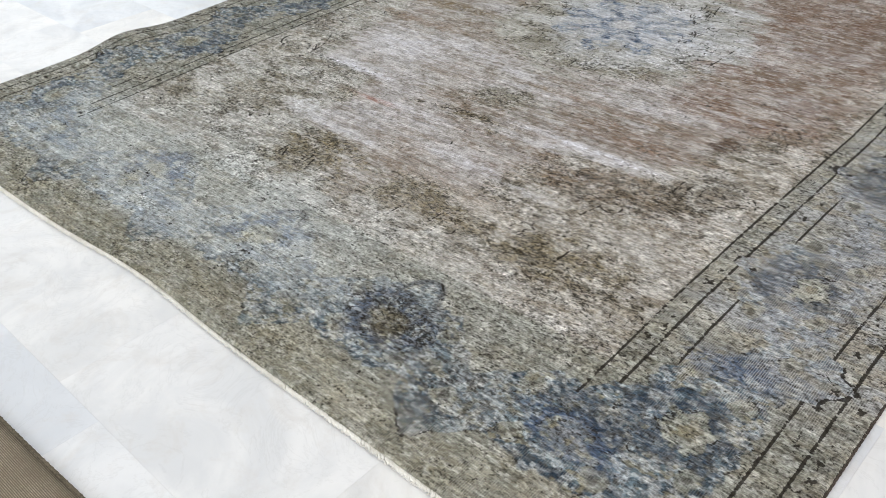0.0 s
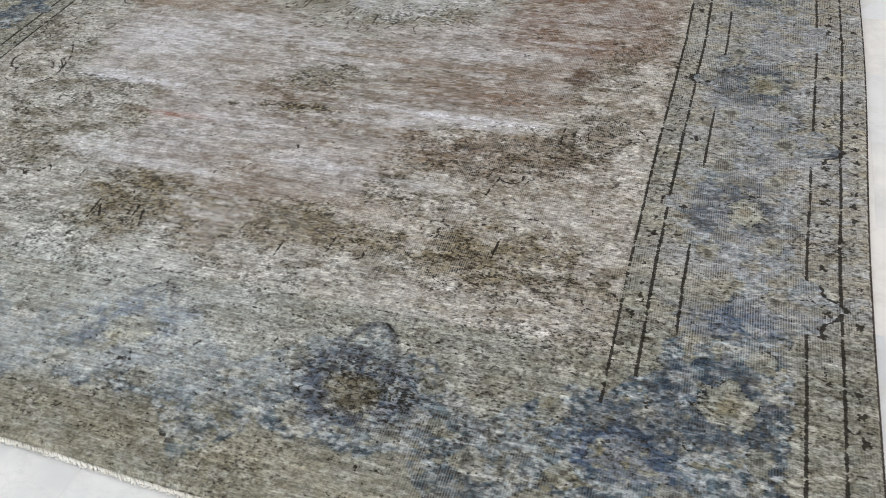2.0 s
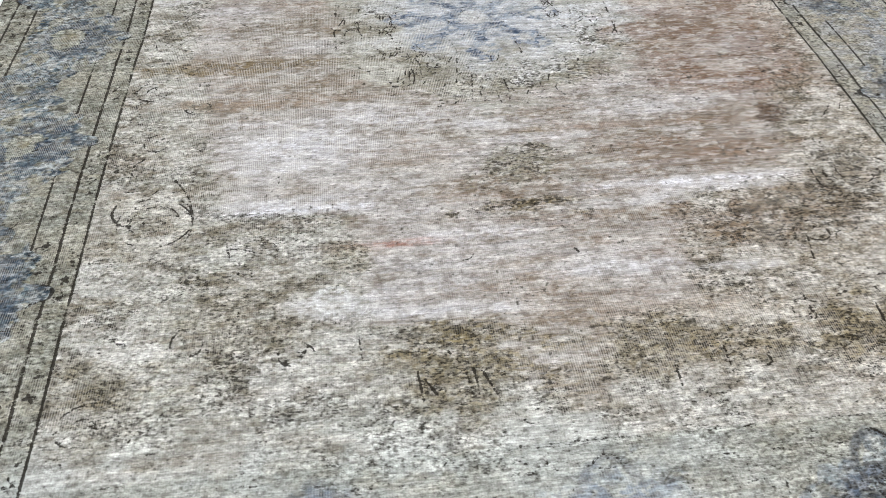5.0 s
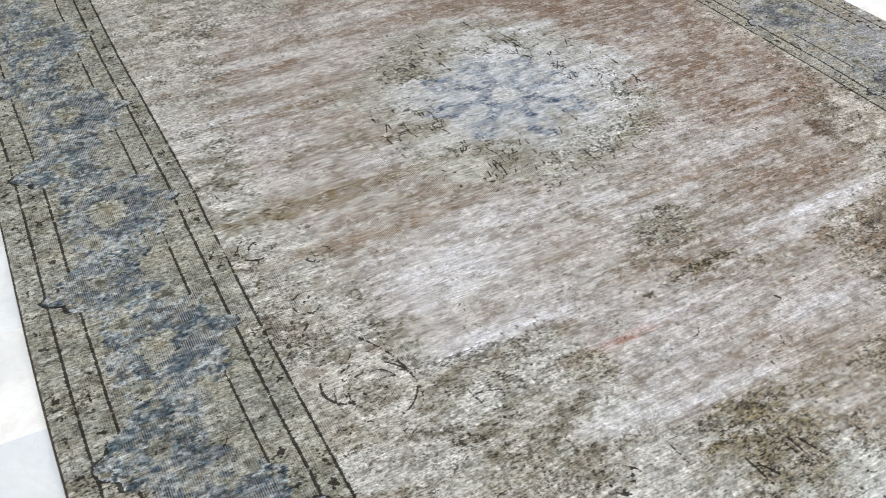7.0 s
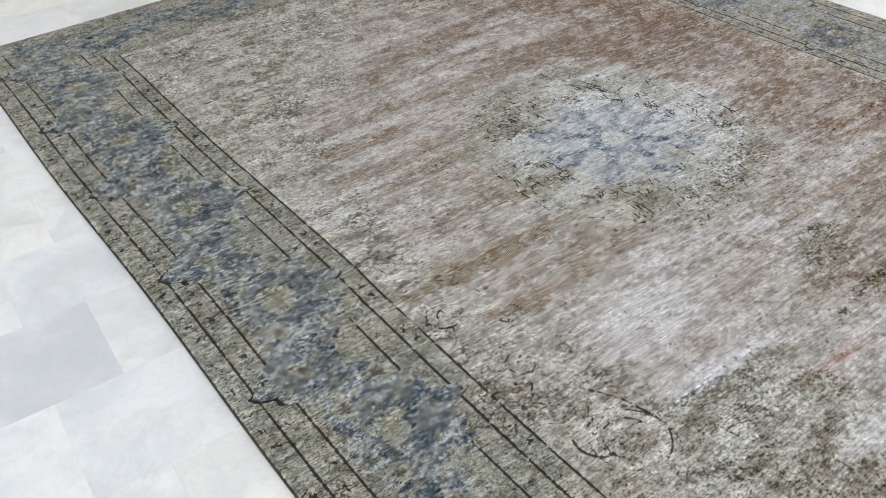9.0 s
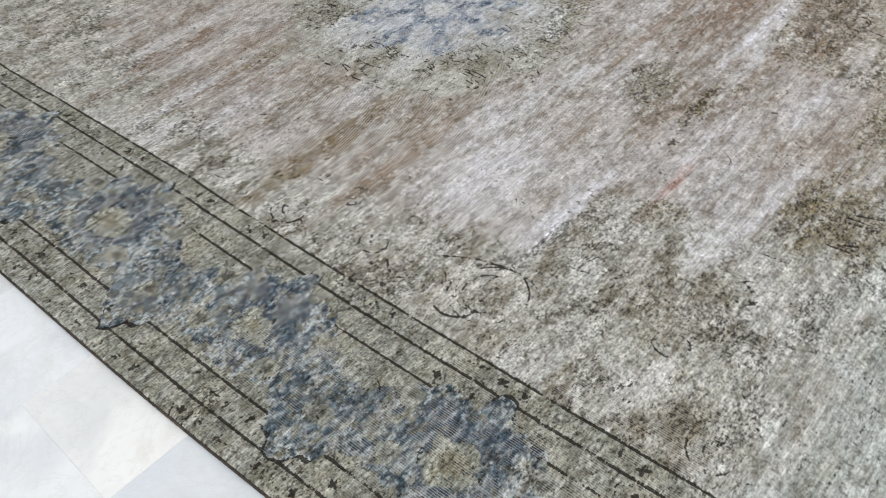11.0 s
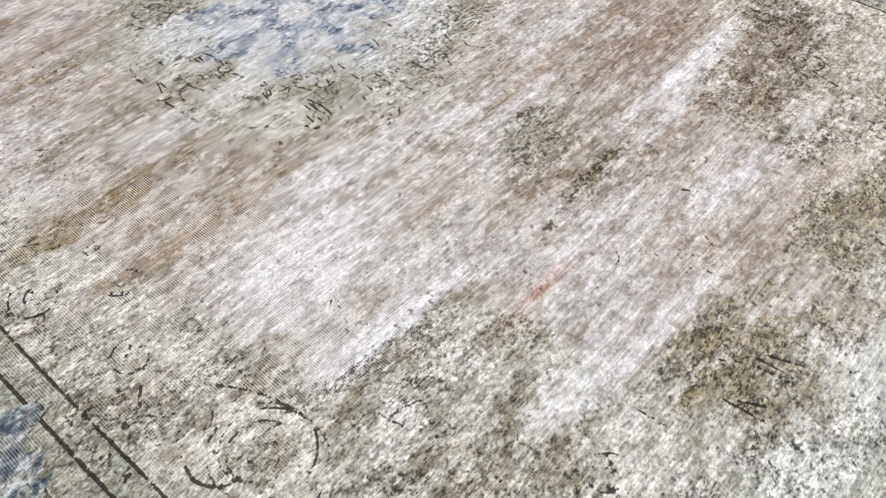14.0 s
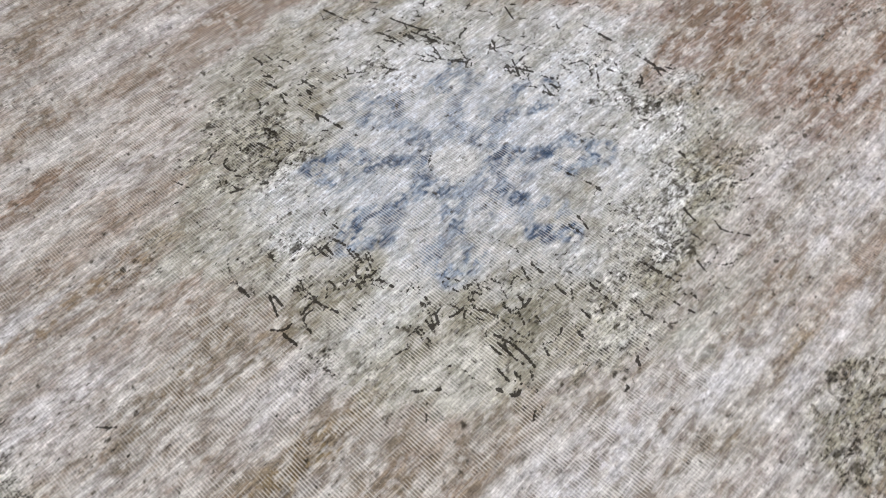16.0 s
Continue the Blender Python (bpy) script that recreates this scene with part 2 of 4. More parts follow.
def field_noise(cu, cv, octaves=3, gain=0.5):
    """Smooth noise from 0 to 1 over the rug, with cells cu metres across and cv along."""
    total, weight, amp = np.zeros_like(U), 0.0, 1.0
    for _ in range(octaves):
        nu, nv = int(2 * HALF / cu) + 3, int(LONG / cv) + 3
        g = rng.rand(nv, nu)
        a, b = (us + HALF) / cu, vs / cv
        ia, ib = a.astype(int), b.astype(int)
        fa, fb = a - ia, b - ib
        fa, fb = fa * fa * (3 - 2 * fa), fb * fb * (3 - 2 * fb)
        row = g[:, ia] * (1 - fa) + g[:, ia + 1] * fa
        total += amp * (row[ib] * (1 - fb)[:, None] + row[ib + 1] * fb[:, None])
        weight += amp
        amp *= gain
        cu, cv = max(cu / 2, 0.005), max(cv / 2, 0.005)
    return total / weight


def smooth(a, b, x):
    t = np.clip((x - a) / (b - a), 0, 1)
    return t * t * (3 - 2 * t)


side = HALF - np.abs(U)                 # distance from the nearer long side
end = np.minimum(V, LONG - V)           # distance from the nearer end
rim = np.minimum(side, end)
on_side = side < end
STEP_SIDE, STEP_END = 0.508, 0.468
phase = np.where(on_side, (V - 0.893) / STEP_SIDE, (U - 0.028) / STEP_END)
step = np.where(on_side, STEP_SIDE, STEP_END)
tip_in = np.abs(phase - np.round(phase))            # 0 at the points of the border that look inwards
tip_out = 0.5 - tip_in

dye = np.zeros((NY, NX, 3))
dark = np.zeros((NY, NX))       # how thickly dark specks lie
light = np.zeros((NY, NX))      # how much pale weft shows
outline = np.zeros((NY, NX))    # drawn dark lines


def paint(mask, colour):
    dye[:] = dye + mask[..., None] * (colour - dye)


def blob(u, v, ru, rv, ragged=0.5):
    """A ragged patch, 1 in its middle."""
    r = np.hypot((U - u) / ru, (V - v) / rv)
    return smooth(1.15, 0.55, r + ragged * (patchy - 0.5))


BROWN, ROSE, OLIVE = lin(122, 98, 80), lin(160, 139, 126), lin(114, 102, 72)
GREY, PALE = lin(168, 163, 153), lin(204, 203, 203)
DEEP, SKY = lin(45, 60, 72), lin(186, 193, 200)

cloud, cloud2 = field_noise(0.5, 0.35), field_noise(0.22, 0.16)
patchy = field_noise(0.09, 0.06, 4, 0.7)
wisps = field_noise(0.16, 0.012, 4, 0.75)
abrash = field_noise(0.9, 0.05, 4, 0.7)
streaks = field_noise(0.30, 0.024, 4, 0.65)
combs = field_noise(0.030, 0.55, 3, 0.6)
mottle = field_noise(0.05, 0.028, 4, 0.8)
soft = field_noise(0.10, 0.045, 3, 0.6)
crumbs = field_noise(0.024, 0.017, 3, 0.8)

# the field: grey-beige, rosy towards one side, greenish in the near corner of the other
paint(np.ones_like(U), GREY)
paint(smooth(0.3, 0.75, cloud) * 0.5, lin(184, 176, 170))
rosy = smooth(-0.45, 0.6, U + 0.25 * (V - 1.2) + 1.0 * (cloud - 0.5))
rose_cover = rosy * 0.65
# the open field has a stepped outline, the same at both ends
from_mid = np.abs(V - MID_V)
STEPS = (0.0, 0.255, 0.445, 0.815, 0.855, 1.175, 1.205, 1.315, 1.395, 1.415)
left_of = np.interp(from_mid, STEPS, (-0.76, -0.74, -0.687, -0.62, -0.34, -0.317, -0.11, -0.098, -0.02, 0.03))
right_of = np.interp(from_mid, STEPS, (0.80, 0.80, 0.75, 0.62, 0.36, 0.30, 0.12, 0.10, 0.09, 0.03))
inside = np.minimum(U - left_of, right_of - U) - 0.6 * np.maximum(from_mid - 1.40, 0) + 0.10 * (patchy - 0.5) + 0.05 * (crumbs - 0.5)
inner = smooth(-0.025, 0.030, inside)
spandrel = 1 - inner
paint(rose_cover * (0.25 + 0.75 * inner), ROSE)
paint(inner * 0.50, lin(182, 169, 161))
paint(spandrel * smooth(0.7, -0.5, U) * 0.68, lin(158, 162, 154))
paint(spandrel * smooth(-0.2, 0.7, U) * 0.65, lin(168, 163, 150))
far_brown = smooth(0.36, 0.46, U + 0.14 * (patchy - 0.5)) * smooth(1.32, 1.54, V + 0.25 * (patchy - 0.5)) * smooth(0.95, 0.80, U)
paint(smooth(2.35, 2.75, V) * smooth(0.35, 0.7, cloud2) * 0.35, lin(150, 130, 112))
worn = smooth(0.36, 0.60, field_noise(0.30, 0.15, 3, 0.6))
paint((1 - worn) * inner * 0.45, lin(140, 125, 112))
paint(worn * inner * smooth(0.35, 0.65, cloud2) * 0.60, lin(206, 206, 212))
paint(far_brown * (0.6 + 0.4 * smooth(0.60, 0.42, patchy)), lin(124, 96, 78))
# weft-wise streaks of wear, broad, then narrow
bands = field_noise(0.42, 0.055, 3, 0.6)
drift = bands + 0.20 * (patchy - 0.5) + 0.10 * (crumbs - 0.5)
paint(smooth(0.52, 0.66, drift) * (0.26 + 0.32 * worn) * (1 - 0.7 * spandrel), lin(204, 203, 208))
paint(smooth(0.49, 0.35, drift) * (0.78 - 0.35 * worn) * (1 - 0.65 * spandrel), lin(128, 113, 98))
paint(smooth(0.49, 0.35, drift) * smooth(0.42, 0.60, cloud2) * 0.4 * inner, lin(126, 116, 94))
paint(smooth(0.55, 0.68, streaks + 0.25 * (crumbs - 0.5)) * (0.16 + 0.28 * worn) * (1 - 0.75 * spandrel), lin(212, 210, 215))
paint(smooth(0.46, 0.33, streaks + 0.25 * (crumbs - 0.5)) * (0.52 - 0.3 * worn) * (1 - 0.6 * spandrel), lin(126, 107, 92))
paint(smooth(0.55, 0.72, abrash) * 0.30 * inner, PALE)
paint(smooth(0.46, 0.28, abrash) * 0.40 * (1 - 0.5 * spandrel), lin(146, 126, 112))
paint(smooth(0.54, 0.72, wisps) * (0.24 + 0.12 * inner), PALE)
paint(smooth(0.46, 0.28, wisps) * 0.26, lin(134, 120, 107))
paint(smooth(0.52, 0.68, soft) * 0.34, lin(206, 204, 202))
paint(smooth(0.48, 0.32, soft) * (0.34 - 0.1 * spandrel), lin(132, 121, 105))
paint(smooth(0.53, 0.70, mottle) * (0.34 - 0.06 * spandrel), lin(206, 203, 199))
paint(smooth(0.53, 0.68, crumbs) * (0.34 + 0.12 * spandrel), lin(204, 201, 197))
paint(smooth(0.46, 0.30, mottle) * (0.34 - 0.10 * spandrel), lin(112, 103, 88))
paint(smooth(0.46, 0.32, crumbs) * (0.34 + 0.12 * spandrel), lin(108, 97, 83))
# ragged clumps of leafwork left in the pile, thick in the corners and thin in the open field
tufts = field_noise(0.060, 0.036, 4, 0.8)
sparse = smooth(0.40, 0.60, field_noise(0.20, 0.16, 2))
paint(smooth(0.53, 0.61, tufts) * (0.16 + 0.36 * spandrel) * (0.35 + 0.65 * sparse), lin(98, 92, 74))
paint(smooth(0.46, 0.38, tufts) * (0.14 + 0.22 * spandrel), lin(204, 203, 198))
# the brown quarter keeps its dye in ragged clumps, and runs out in bands past the medallion
past = smooth(2.18, 2.42, V + 0.25 * (patchy - 0.5)) * smooth(-0.45, 0.25, U) * smooth(0.95, 0.80, U) * smooth(3.3, 2.9, V)
paint(past * smooth(0.60, 0.42, drift) * 0.60, lin(124, 100, 84))
scraps = field_noise(0.075, 0.045, 4, 0.8)
paint(far_brown * smooth(0.38, 0.58, scraps) * 0.62, lin(118, 92, 75))
paint(far_brown * smooth(0.47, 0.36, scraps + 0.2 * (crumbs - 0.5)) * 0.36, lin(190, 178, 169))
dye *= (1 - 0.10 * inner)[..., None]
clumps = smooth(0.50, 0.72, field_noise(0.12, 0.09, 4, 0.75))
dark += 0.30 * smooth(0.53, 0.61, tufts) * sparse * (0.3 + 0.7 * spandrel) + 0.11 + 0.16 * clumps + spandrel * (0.22 + 0.24 * clumps)
light += 0.40 * inner + 0.10 + 0.6 * (cloud2 - 0.5)

# patches of wear and of deeper dye
def stain(pu, pv, ru, rv, tone, much, thick):
    """A ragged patch of deeper dye with dark specks."""
    m = blob(pu, pv, 1.15 * ru, 1.15 * rv, 2.2)
    paint(m * min(1.0, 1.15 * much) * (0.34 + 0.70 * smooth(0.40, 0.54, crumbs)), tone)
    dark[:] = dark + m * thick * 0.55


def bald(pu, pv, ru, rv, much):
    """A ragged patch worn pale."""
    m = blob(pu, pv, ru, rv, 1.2)
    paint(m * min(1.0, 1.15 * much) * (0.16 + 0.34 * smooth(0.40, 0.58, crumbs)), lin(210, 210, 216))
    light[:] = light + m * 0.3
    dark[:] = dark - m * 0.4


def streak(ua, ub, v, half, tone, much):
    """A band along the weft, with ragged flanks and ends that run out."""
    off = (V - v + 0.010 * (wisps - 0.5) + 0.020 * (patchy - 0.5)) / half
    run = smooth(ua - 0.10, ua + 0.06, U + 0.10 * (mottle - 0.5)) * smooth(ub + 0.10, ub - 0.06, U + 0.10 * (mottle - 0.5))
    paint(np.clip(np.exp(-off ** 2) * run * much * (0.55 + 0.6 * smooth(0.38, 0.58, crumbs)), 0, 0.95), tone)


for ua, ub, pv, half, tone, much in (
        (-0.81, -0.40, 2.370, 0.016, lin(104, 84, 68), 0.60), (-0.79, -0.43, 1.728, 0.034, lin(120, 102, 76), 0.60), (-0.66, -0.38, 2.127, 0.016, lin(104, 86, 68), 0.60),
        (-0.37, -0.19, 0.962, 0.012, lin(150, 116, 104), 0.60), (0.38, 0.64, 1.205, 0.050, lin(128, 106, 88), 0.55), (-0.32, -0.12, 1.240, 0.020, lin(132, 116, 98), 0.50),
        (-0.80, -0.30, 2.240, 0.030, lin(134, 114, 100), 0.45), (0.05, 0.60, 1.330, 0.022, lin(140, 118, 104), 0.45), (-0.55, -0.20, 1.600, 0.022, lin(140, 122, 104), 0.40),
        (-0.30, 0.30, 2.520, 0.028, lin(136, 118, 104), 0.50), (0.00, 0.50, 2.300, 0.030, lin(130, 104, 88), 0.50), (0.02, 0.38, 0.720, 0.030, lin(150, 132, 116), 0.40)):
    streak(ua, ub, pv, half, tone, much)
for ua, ub, pv, half, much in (
        (-0.60, -0.34, 1.091, 0.013, 1.35), (0.19, 0.62, 1.098, 0.014, 1.10), (-0.42, -0.26, 0.768, 0.016, 0.60), (-0.20, -0.08, 0.766, 0.022, 0.60), (-0.44, -0.26, 1.470, 0.030, 0.55),
        (-0.60, -0.42, 1.350, 0.050, 0.50), (0.08, 0.26, 0.840, 0.020, 0.55), (-0.30, -0.10, 0.890, 0.018, 0.50), (0.25, 0.60, 1.420, 0.020, 0.50), (-0.74, -0.60, 2.020, 0.050, 0.50),
        (-0.86, -0.60, 2.180, 0.022, 0.45), (-0.20, 0.10, 2.420, 0.018, 0.45), (0.30, 0.52, 0.960, 0.014, 0.50)):
    streak(ua, ub, pv, half, lin(214, 214, 220), 0.9 * much)
stain(-0.18, 0.61, 0.13, 0.09, OLIVE, 0.65, 0.6)
stain(-0.21, 0.70, 0.09, 0.04, OLIVE, 0.5, 0.4)
stain(0.58, 0.645, 0.15, 0.08, OLIVE, 0.65, 0.6)
stain(0.60, 1.00, 0.17, 0.09, lin(112, 94, 74), 0.60, 0.5)
stain(0.42, 0.97, 0.10, 0.06, lin(112, 94, 74), 0.55, 0.4)
stain(0.40, 1.24, 0.24, 0.05, BROWN, 0.60, 0.20)
stain(0.69, 1.345, 0.05, 0.045, lin(92, 76, 64), 0.8, 0.40)
stain(0.21, 0.625, 0.12, 0.06, OLIVE, 0.55, 0.5)
stain(0.03, 1.19, 0.09, 0.10, lin(116, 113, 98), 0.55, 0.45)
stain(0.10, 1.21, 0.16, 0.07, lin(128, 124, 108), 0.40, 0.30)
stain(0.02, 1.05, 0.16, 0.035, OLIVE, 0.65, 1.0)
stain(0.76, 1.07, 0.10, 0.08, lin(112, 104, 90), 0.6, 0.55)
stain(0.82, 1.14, 0.07, 0.05, lin(112, 104, 90), 0.5, 0.5)
stain(-0.60, 1.70, 0.24, 0.030, lin(120, 104, 78), 0.75, 0.1)
stain(-0.58, 2.41, 0.26, 0.026, lin(122, 100, 82), 0.7, 0.1)
stain(-0.50, 2.155, 0.24, 0.024, lin(124, 106, 84), 0.7, 0.1)
stain(-0.25, 0.958, 0.06, 0.012, lin(160, 120, 108), 0.7, 0.0)
stain(0.78, 0.555, 0.06, 0.04, lin(104, 94, 78), 0.45, 0.50)
stain(-0.80, 1.70, 0.05, 0.03, OLIVE, 0.6, 0.35)
stain(0.79, 0.675, 0.05, 0.04, OLIVE, 0.5, 0.5)
stain(-0.21, 2.20, 0.10, 0.06, OLIVE, 0.45, 0.45)
stain(0.18, 1.60, 0.12, 0.07, OLIVE, 0.55, 0.50)
stain(-0.05, 1.53, 0.14, 0.05, OLIVE, 0.40, 0.40)
stain(0.37, 1.74, 0.07, 0.05, OLIVE, 0.45, 0.45)
stain(-0.36, 0.93, 0.05, 0.04, OLIVE, 0.40, 0.45)
stain(-0.55, 1.52, 0.24, 0.03, lin(140, 120, 100), 0.55, 0.05)
stain(-0.62, 0.74, 0.10, 0.10, OLIVE, 0.25, 0.3)
stain(-0.77, 1.08, 0.14, 0.13, OLIVE, 0.20, 0.1)
stain(-0.80, 0.60, 0.09, 0.06, OLIVE, 0.35, 0.4)
stain(-0.85, 0.66, 0.12, 0.05, OLIVE, 0.35, 0.4)
stain(0.33, 0.60, 0.06, 0.06, OLIVE, 0.35, 0.4)
stain(0.02, 0.545, 0.07, 0.05, OLIVE, 0.4, 0.45)
stain(0.10, 1.33, 0.04, 0.03, OLIVE, 0.35, 0.35)
stain(0.63, 1.51, 0.16, 0.05, lin(118, 90, 70), 0.6, 0.15)
stain(0.28, 1.60, 0.06, 0.05, OLIVE, 0.4, 0.4)
stain(0.42, 0.63, 0.07, 0.05, OLIVE, 0.45, 0.4)
stain(0.12, 0.66, 0.10, 0.03, OLIVE, 0.4, 0.3)
bald(-0.42, 1.30, 0.28, 0.11, 0.42)
bald(-0.15, 1.41, 0.22, 0.05, 0.6)
bald(-0.50, 1.115, 0.18, 0.020, 1.0)
bald(-0.45, 1.31, 0.20, 0.05, 0.9)
bald(-0.42, 1.37, 0.14, 0.04, 0.8)
bald(-0.86, 2.10, 0.10, 0.035, 0.8)
bald(0.40, 1.39, 0.20, 0.020, 1.0)
bald(0.03, 1.365, 0.12, 0.03, 0.7)
bald(-0.22, 0.83, 0.14, 0.03, 0.9)
bald(-0.10, 0.97, 0.16, 0.02, 0.7)
bald(-0.59, 1.42, 0.12, 0.03, 0.8)
bald(0.22, 1.04, 0.22, 0.018, 0.8)
bald(-0.18, 0.755, 0.14, 0.016, 0.8)
bald(-0.40, 0.805, 0.09, 0.03, 0.9)
bald(-0.32, 1.42, 0.20, 0.025, 0.8)
bald(0.10, 1.30, 0.18, 0.020, 0.8)
bald(0.46, 1.07, 0.22, 0.022, 0.9)
bald(0.12, 1.69, 0.08, 0.03, 0.7)
bald(0.22, 0.835, 0.14, 0.022, 0.8)
bald(0.42, 0.82, 0.12, 0.018, 0.7)
bald(0.62, 1.50, 0.12, 0.012, 0.7)
bald(-0.30, 1.16, 0.12, 0.02, 0.7)
bald(0.60, 1.11, 0.10, 0.014, 0.7)
bald(-0.48, 1.24, 0.16, 0.018, 0.8)
bald(0.30, 1.17, 0.16, 0.014, 0.6)
# the medallion: eight worn petals of blue on a pale ground, in a halo with stepped sides
du, dv = U - MID_U, V - MID_V
rad = np.hypot(du, dv)
ragged = 0.55 * (patchy - 0.5)
steps_ = np.maximum(np.abs(du) / 0.395, np.abs(dv) / 0.46)
lozenge = np.maximum(steps_, (np.abs(du) + np.abs(dv)) / 0.60)
halo = smooth(1.12, 0.86, lozenge + 1.0 * ragged + 0.5 * (cloud2 - 0.5))
paint(halo * 0.62, lin(160, 160, 148))
paint(halo * smooth(0.48, 0.60, soft) * 0.35, lin(196, 197, 192))
paint(halo * smooth(0.0, 0.16, du) * smooth(-0.14, 0.0, dv) * smooth(0.36, 0.54, soft) * 0.62, lin(208, 211, 217))
bright_side = smooth(0.02, 0.18, du) * smooth(-0.14, 0.0, dv)
dark += halo * smooth(0.20, 0.30, rad) * (1 - 0.8 * bright_side) * (0.08 + 0.38 * clumps)
paint(halo * smooth(0.20, 0.34, rad + ragged) * smooth(0.46, 0.58, patchy) * 0.50, lin(108, 104, 84))
paint(halo * smooth(0.46, 0.34, crumbs) * 0.40, lin(96, 94, 80))
core = 0.8 * smooth(0.42, 0.20, 0.5 * np.hypot(du - 0.11, dv - 0.02) + 0.40 * (np.abs(du - 0.11) + np.abs(dv - 0.02)) + ragged)
paint(core * (0.30 + 0.4 * smooth(0.42, 0.58, mottle)), lin(208, 211, 217))
paint(core * smooth(0.48, 0.70, cloud2) * 0.4, SKY)
paint(core * smooth(0.47, 0.36, soft) * 0.55, lin(156, 156, 146))
paint(core * smooth(0.47, 0.36, crumbs) * 0.45, lin(146, 148, 144))
paint(core * smooth(0.55, 0.64, field_noise(0.026, 0.012, 3, 0.8)) * 0.55, lin(226, 227, 231))
petals = np.zeros_like(U)
dab = random.Random(21)


def dabbed(r0, a, off, size, much):
    """Adds a worn dab of blue at radius r0 on the heading a, off metres to its side."""
    global petals
    c_, s_ = math.cos(radians(a)), math.sin(radians(a))
    q = blob(MID_U + r0 * c_ - off * s_, MID_V + r0 * s_ + off * c_, size * dab.uniform(0.9, 1.15), size * dab.uniform(0.75, 1.0), 1.1)
    petals = np.maximum(petals, much * q)


for k in range(8):
    a, left_ = k * 45.0 + dab.gauss(0, 1.5), 1.0 if k in (3, 4, 5, 6, 7) else 0.72
    for r0 in (0.062, 0.080, 0.098, 0.116, 0.134, 0.152):       # the stem
        dabbed(r0, a, dab.gauss(0, 0.003), 0.024, left_ * dab.uniform(0.75, 1.05))
    for off in (-0.040, 0.040):                                 # the two arms of the tip
        dabbed(0.166, a, 0.55 * off, 0.020, left_ * dab.uniform(0.5, 1.0))
        dabbed(0.188, a, 0.8 * off, 0.024, left_ * dab.uniform(0.75, 1.1))
        dabbed(0.212, a, 0.45 * off, 0.024, left_ * dab.uniform(0.7, 1.1))
    dabbed(0.232, a, 0.0, 0.028, left_ * dab.uniform(0.9, 1.15))
    dabbed(0.060, a + 22.5, 0.0, 0.024, left_ * dab.uniform(0.5, 0.9))
    dabbed(0.120, a + 22.5, 0.0, 0.018, left_ * dab.uniform(0.1, 0.5))
paint(smooth(0.30, 0.12, rad + 0.4 * ragged) * 0.30, lin(172, 184, 204))
petals = np.clip(petals * smooth(0.34, 0.49, crumbs + 0.5 * (mottle - 0.5)), 0, 1)
paint(petals * 0.85, lin(98, 116, 138))
paint(petals * smooth(0.48, 0.60, field_noise(0.024, 0.018, 3, 0.8)) * 0.90, lin(50, 68, 92))
paint(petals * smooth(0.56, 0.66, crumbs) * 0.5, lin(170, 180, 192))
paint(smooth(0.052, 0.030, rad + 0.03 * (crumbs - 0.5)) * 0.45, lin(196, 196, 194))

# the borders
border = 1 - smooth(0.440, 0.450, rim)
washed = smooth(0.62, 0.42, V) * smooth(0.10, 0.2, V + 0.08 * (cloud2 - 0.5)) * smooth(0.75, 0.15, U + 0.4 * (cloud - 0.5)) * smooth(-1.25, -0.95, U)
paint(border * 0.85, lin(126, 128, 118))
paint(border * smooth(0.45, 0.70, patchy) * 0.40, lin(116, 110, 94))
paint(border * smooth(0.47, 0.33, crumbs) * 0.45, lin(96, 90, 75))
paint(border * smooth(0.50, 0.34, soft) * 0.45, lin(168, 164, 150))
from_in, from_out = tip_in * step, tip_out * step
scallop = 0.012 * (np.abs(np.sin(np.pi * from_in / 0.044)) - 0.6)
jag = 0.020 * (field_noise(0.030, 0.030, 2) - 0.5) + 0.010 * (crumbs - 0.5)
reach_in = np.interp(from_in, (0, 0.016, 0.024, 0.045, 0.07, 0.115, 0.15, 0.19, 0.235), (0.408, 0.405, 0.383, 0.350, 0.360, 0.352, 0.318, 0.290, 0.252)) + scallop * smooth(0.03, 0.05, from_in)
reach_out = np.interp(from_out, (0, 0.020, 0.035, 0.060, 0.080, 0.12, 0.16, 0.254), (0.048, 0.058, 0.085, 0.098, 0.132, 0.152, 0.142, 0.134)) - scallop * smooth(0.03, 0.05, from_out)
gap_in, gap_out = rim + jag - reach_in, rim + jag - reach_out
blue = smooth(0.004, -0.004, gap_in) * smooth(-0.004, 0.004, gap_out)
fade = 1.0 - 0.38 * washed
paint(blue * 0.90 * fade, lin(93, 110, 119))
deep_spots = smooth(0.50, 0.62, field_noise(0.034, 0.022, 3, 0.8))
hem = np.maximum(smooth(0.024, 0.008, np.abs(gap_in + 0.010)), smooth(0.024, 0.008, np.abs(gap_out - 0.010)))
paint(blue * np.maximum(deep_spots * 0.70, hem * smooth(0.36, 0.52, patchy + 0.4 * (crumbs - 0.5)) * 0.85) * fade, DEEP)
paint(blue * smooth(0.54, 0.63, field_noise(0.026, 0.016, 3, 0.8)) * 0.60, lin(168, 175, 178))
paint(blue * smooth(0.57, 0.65, field_noise(0.024, 0.016, 2, 0.7)) * 0.60, lin(142, 133, 104))
paint(blue * smooth(0.56, 0.62, field_noise(0.016, 0.011, 2, 0.8)) * 0.65 * fade, lin(42, 54, 68))
paint(blue * smooth(0.57, 0.63, field_noise(0.015, 0.010, 2, 0.8)) * 0.50, lin(192, 196, 196))
pools = blue * smooth(0.15, 0.06, np.hypot(from_out, rim - 0.22)) * smooth(0.3, 0.55, patchy)
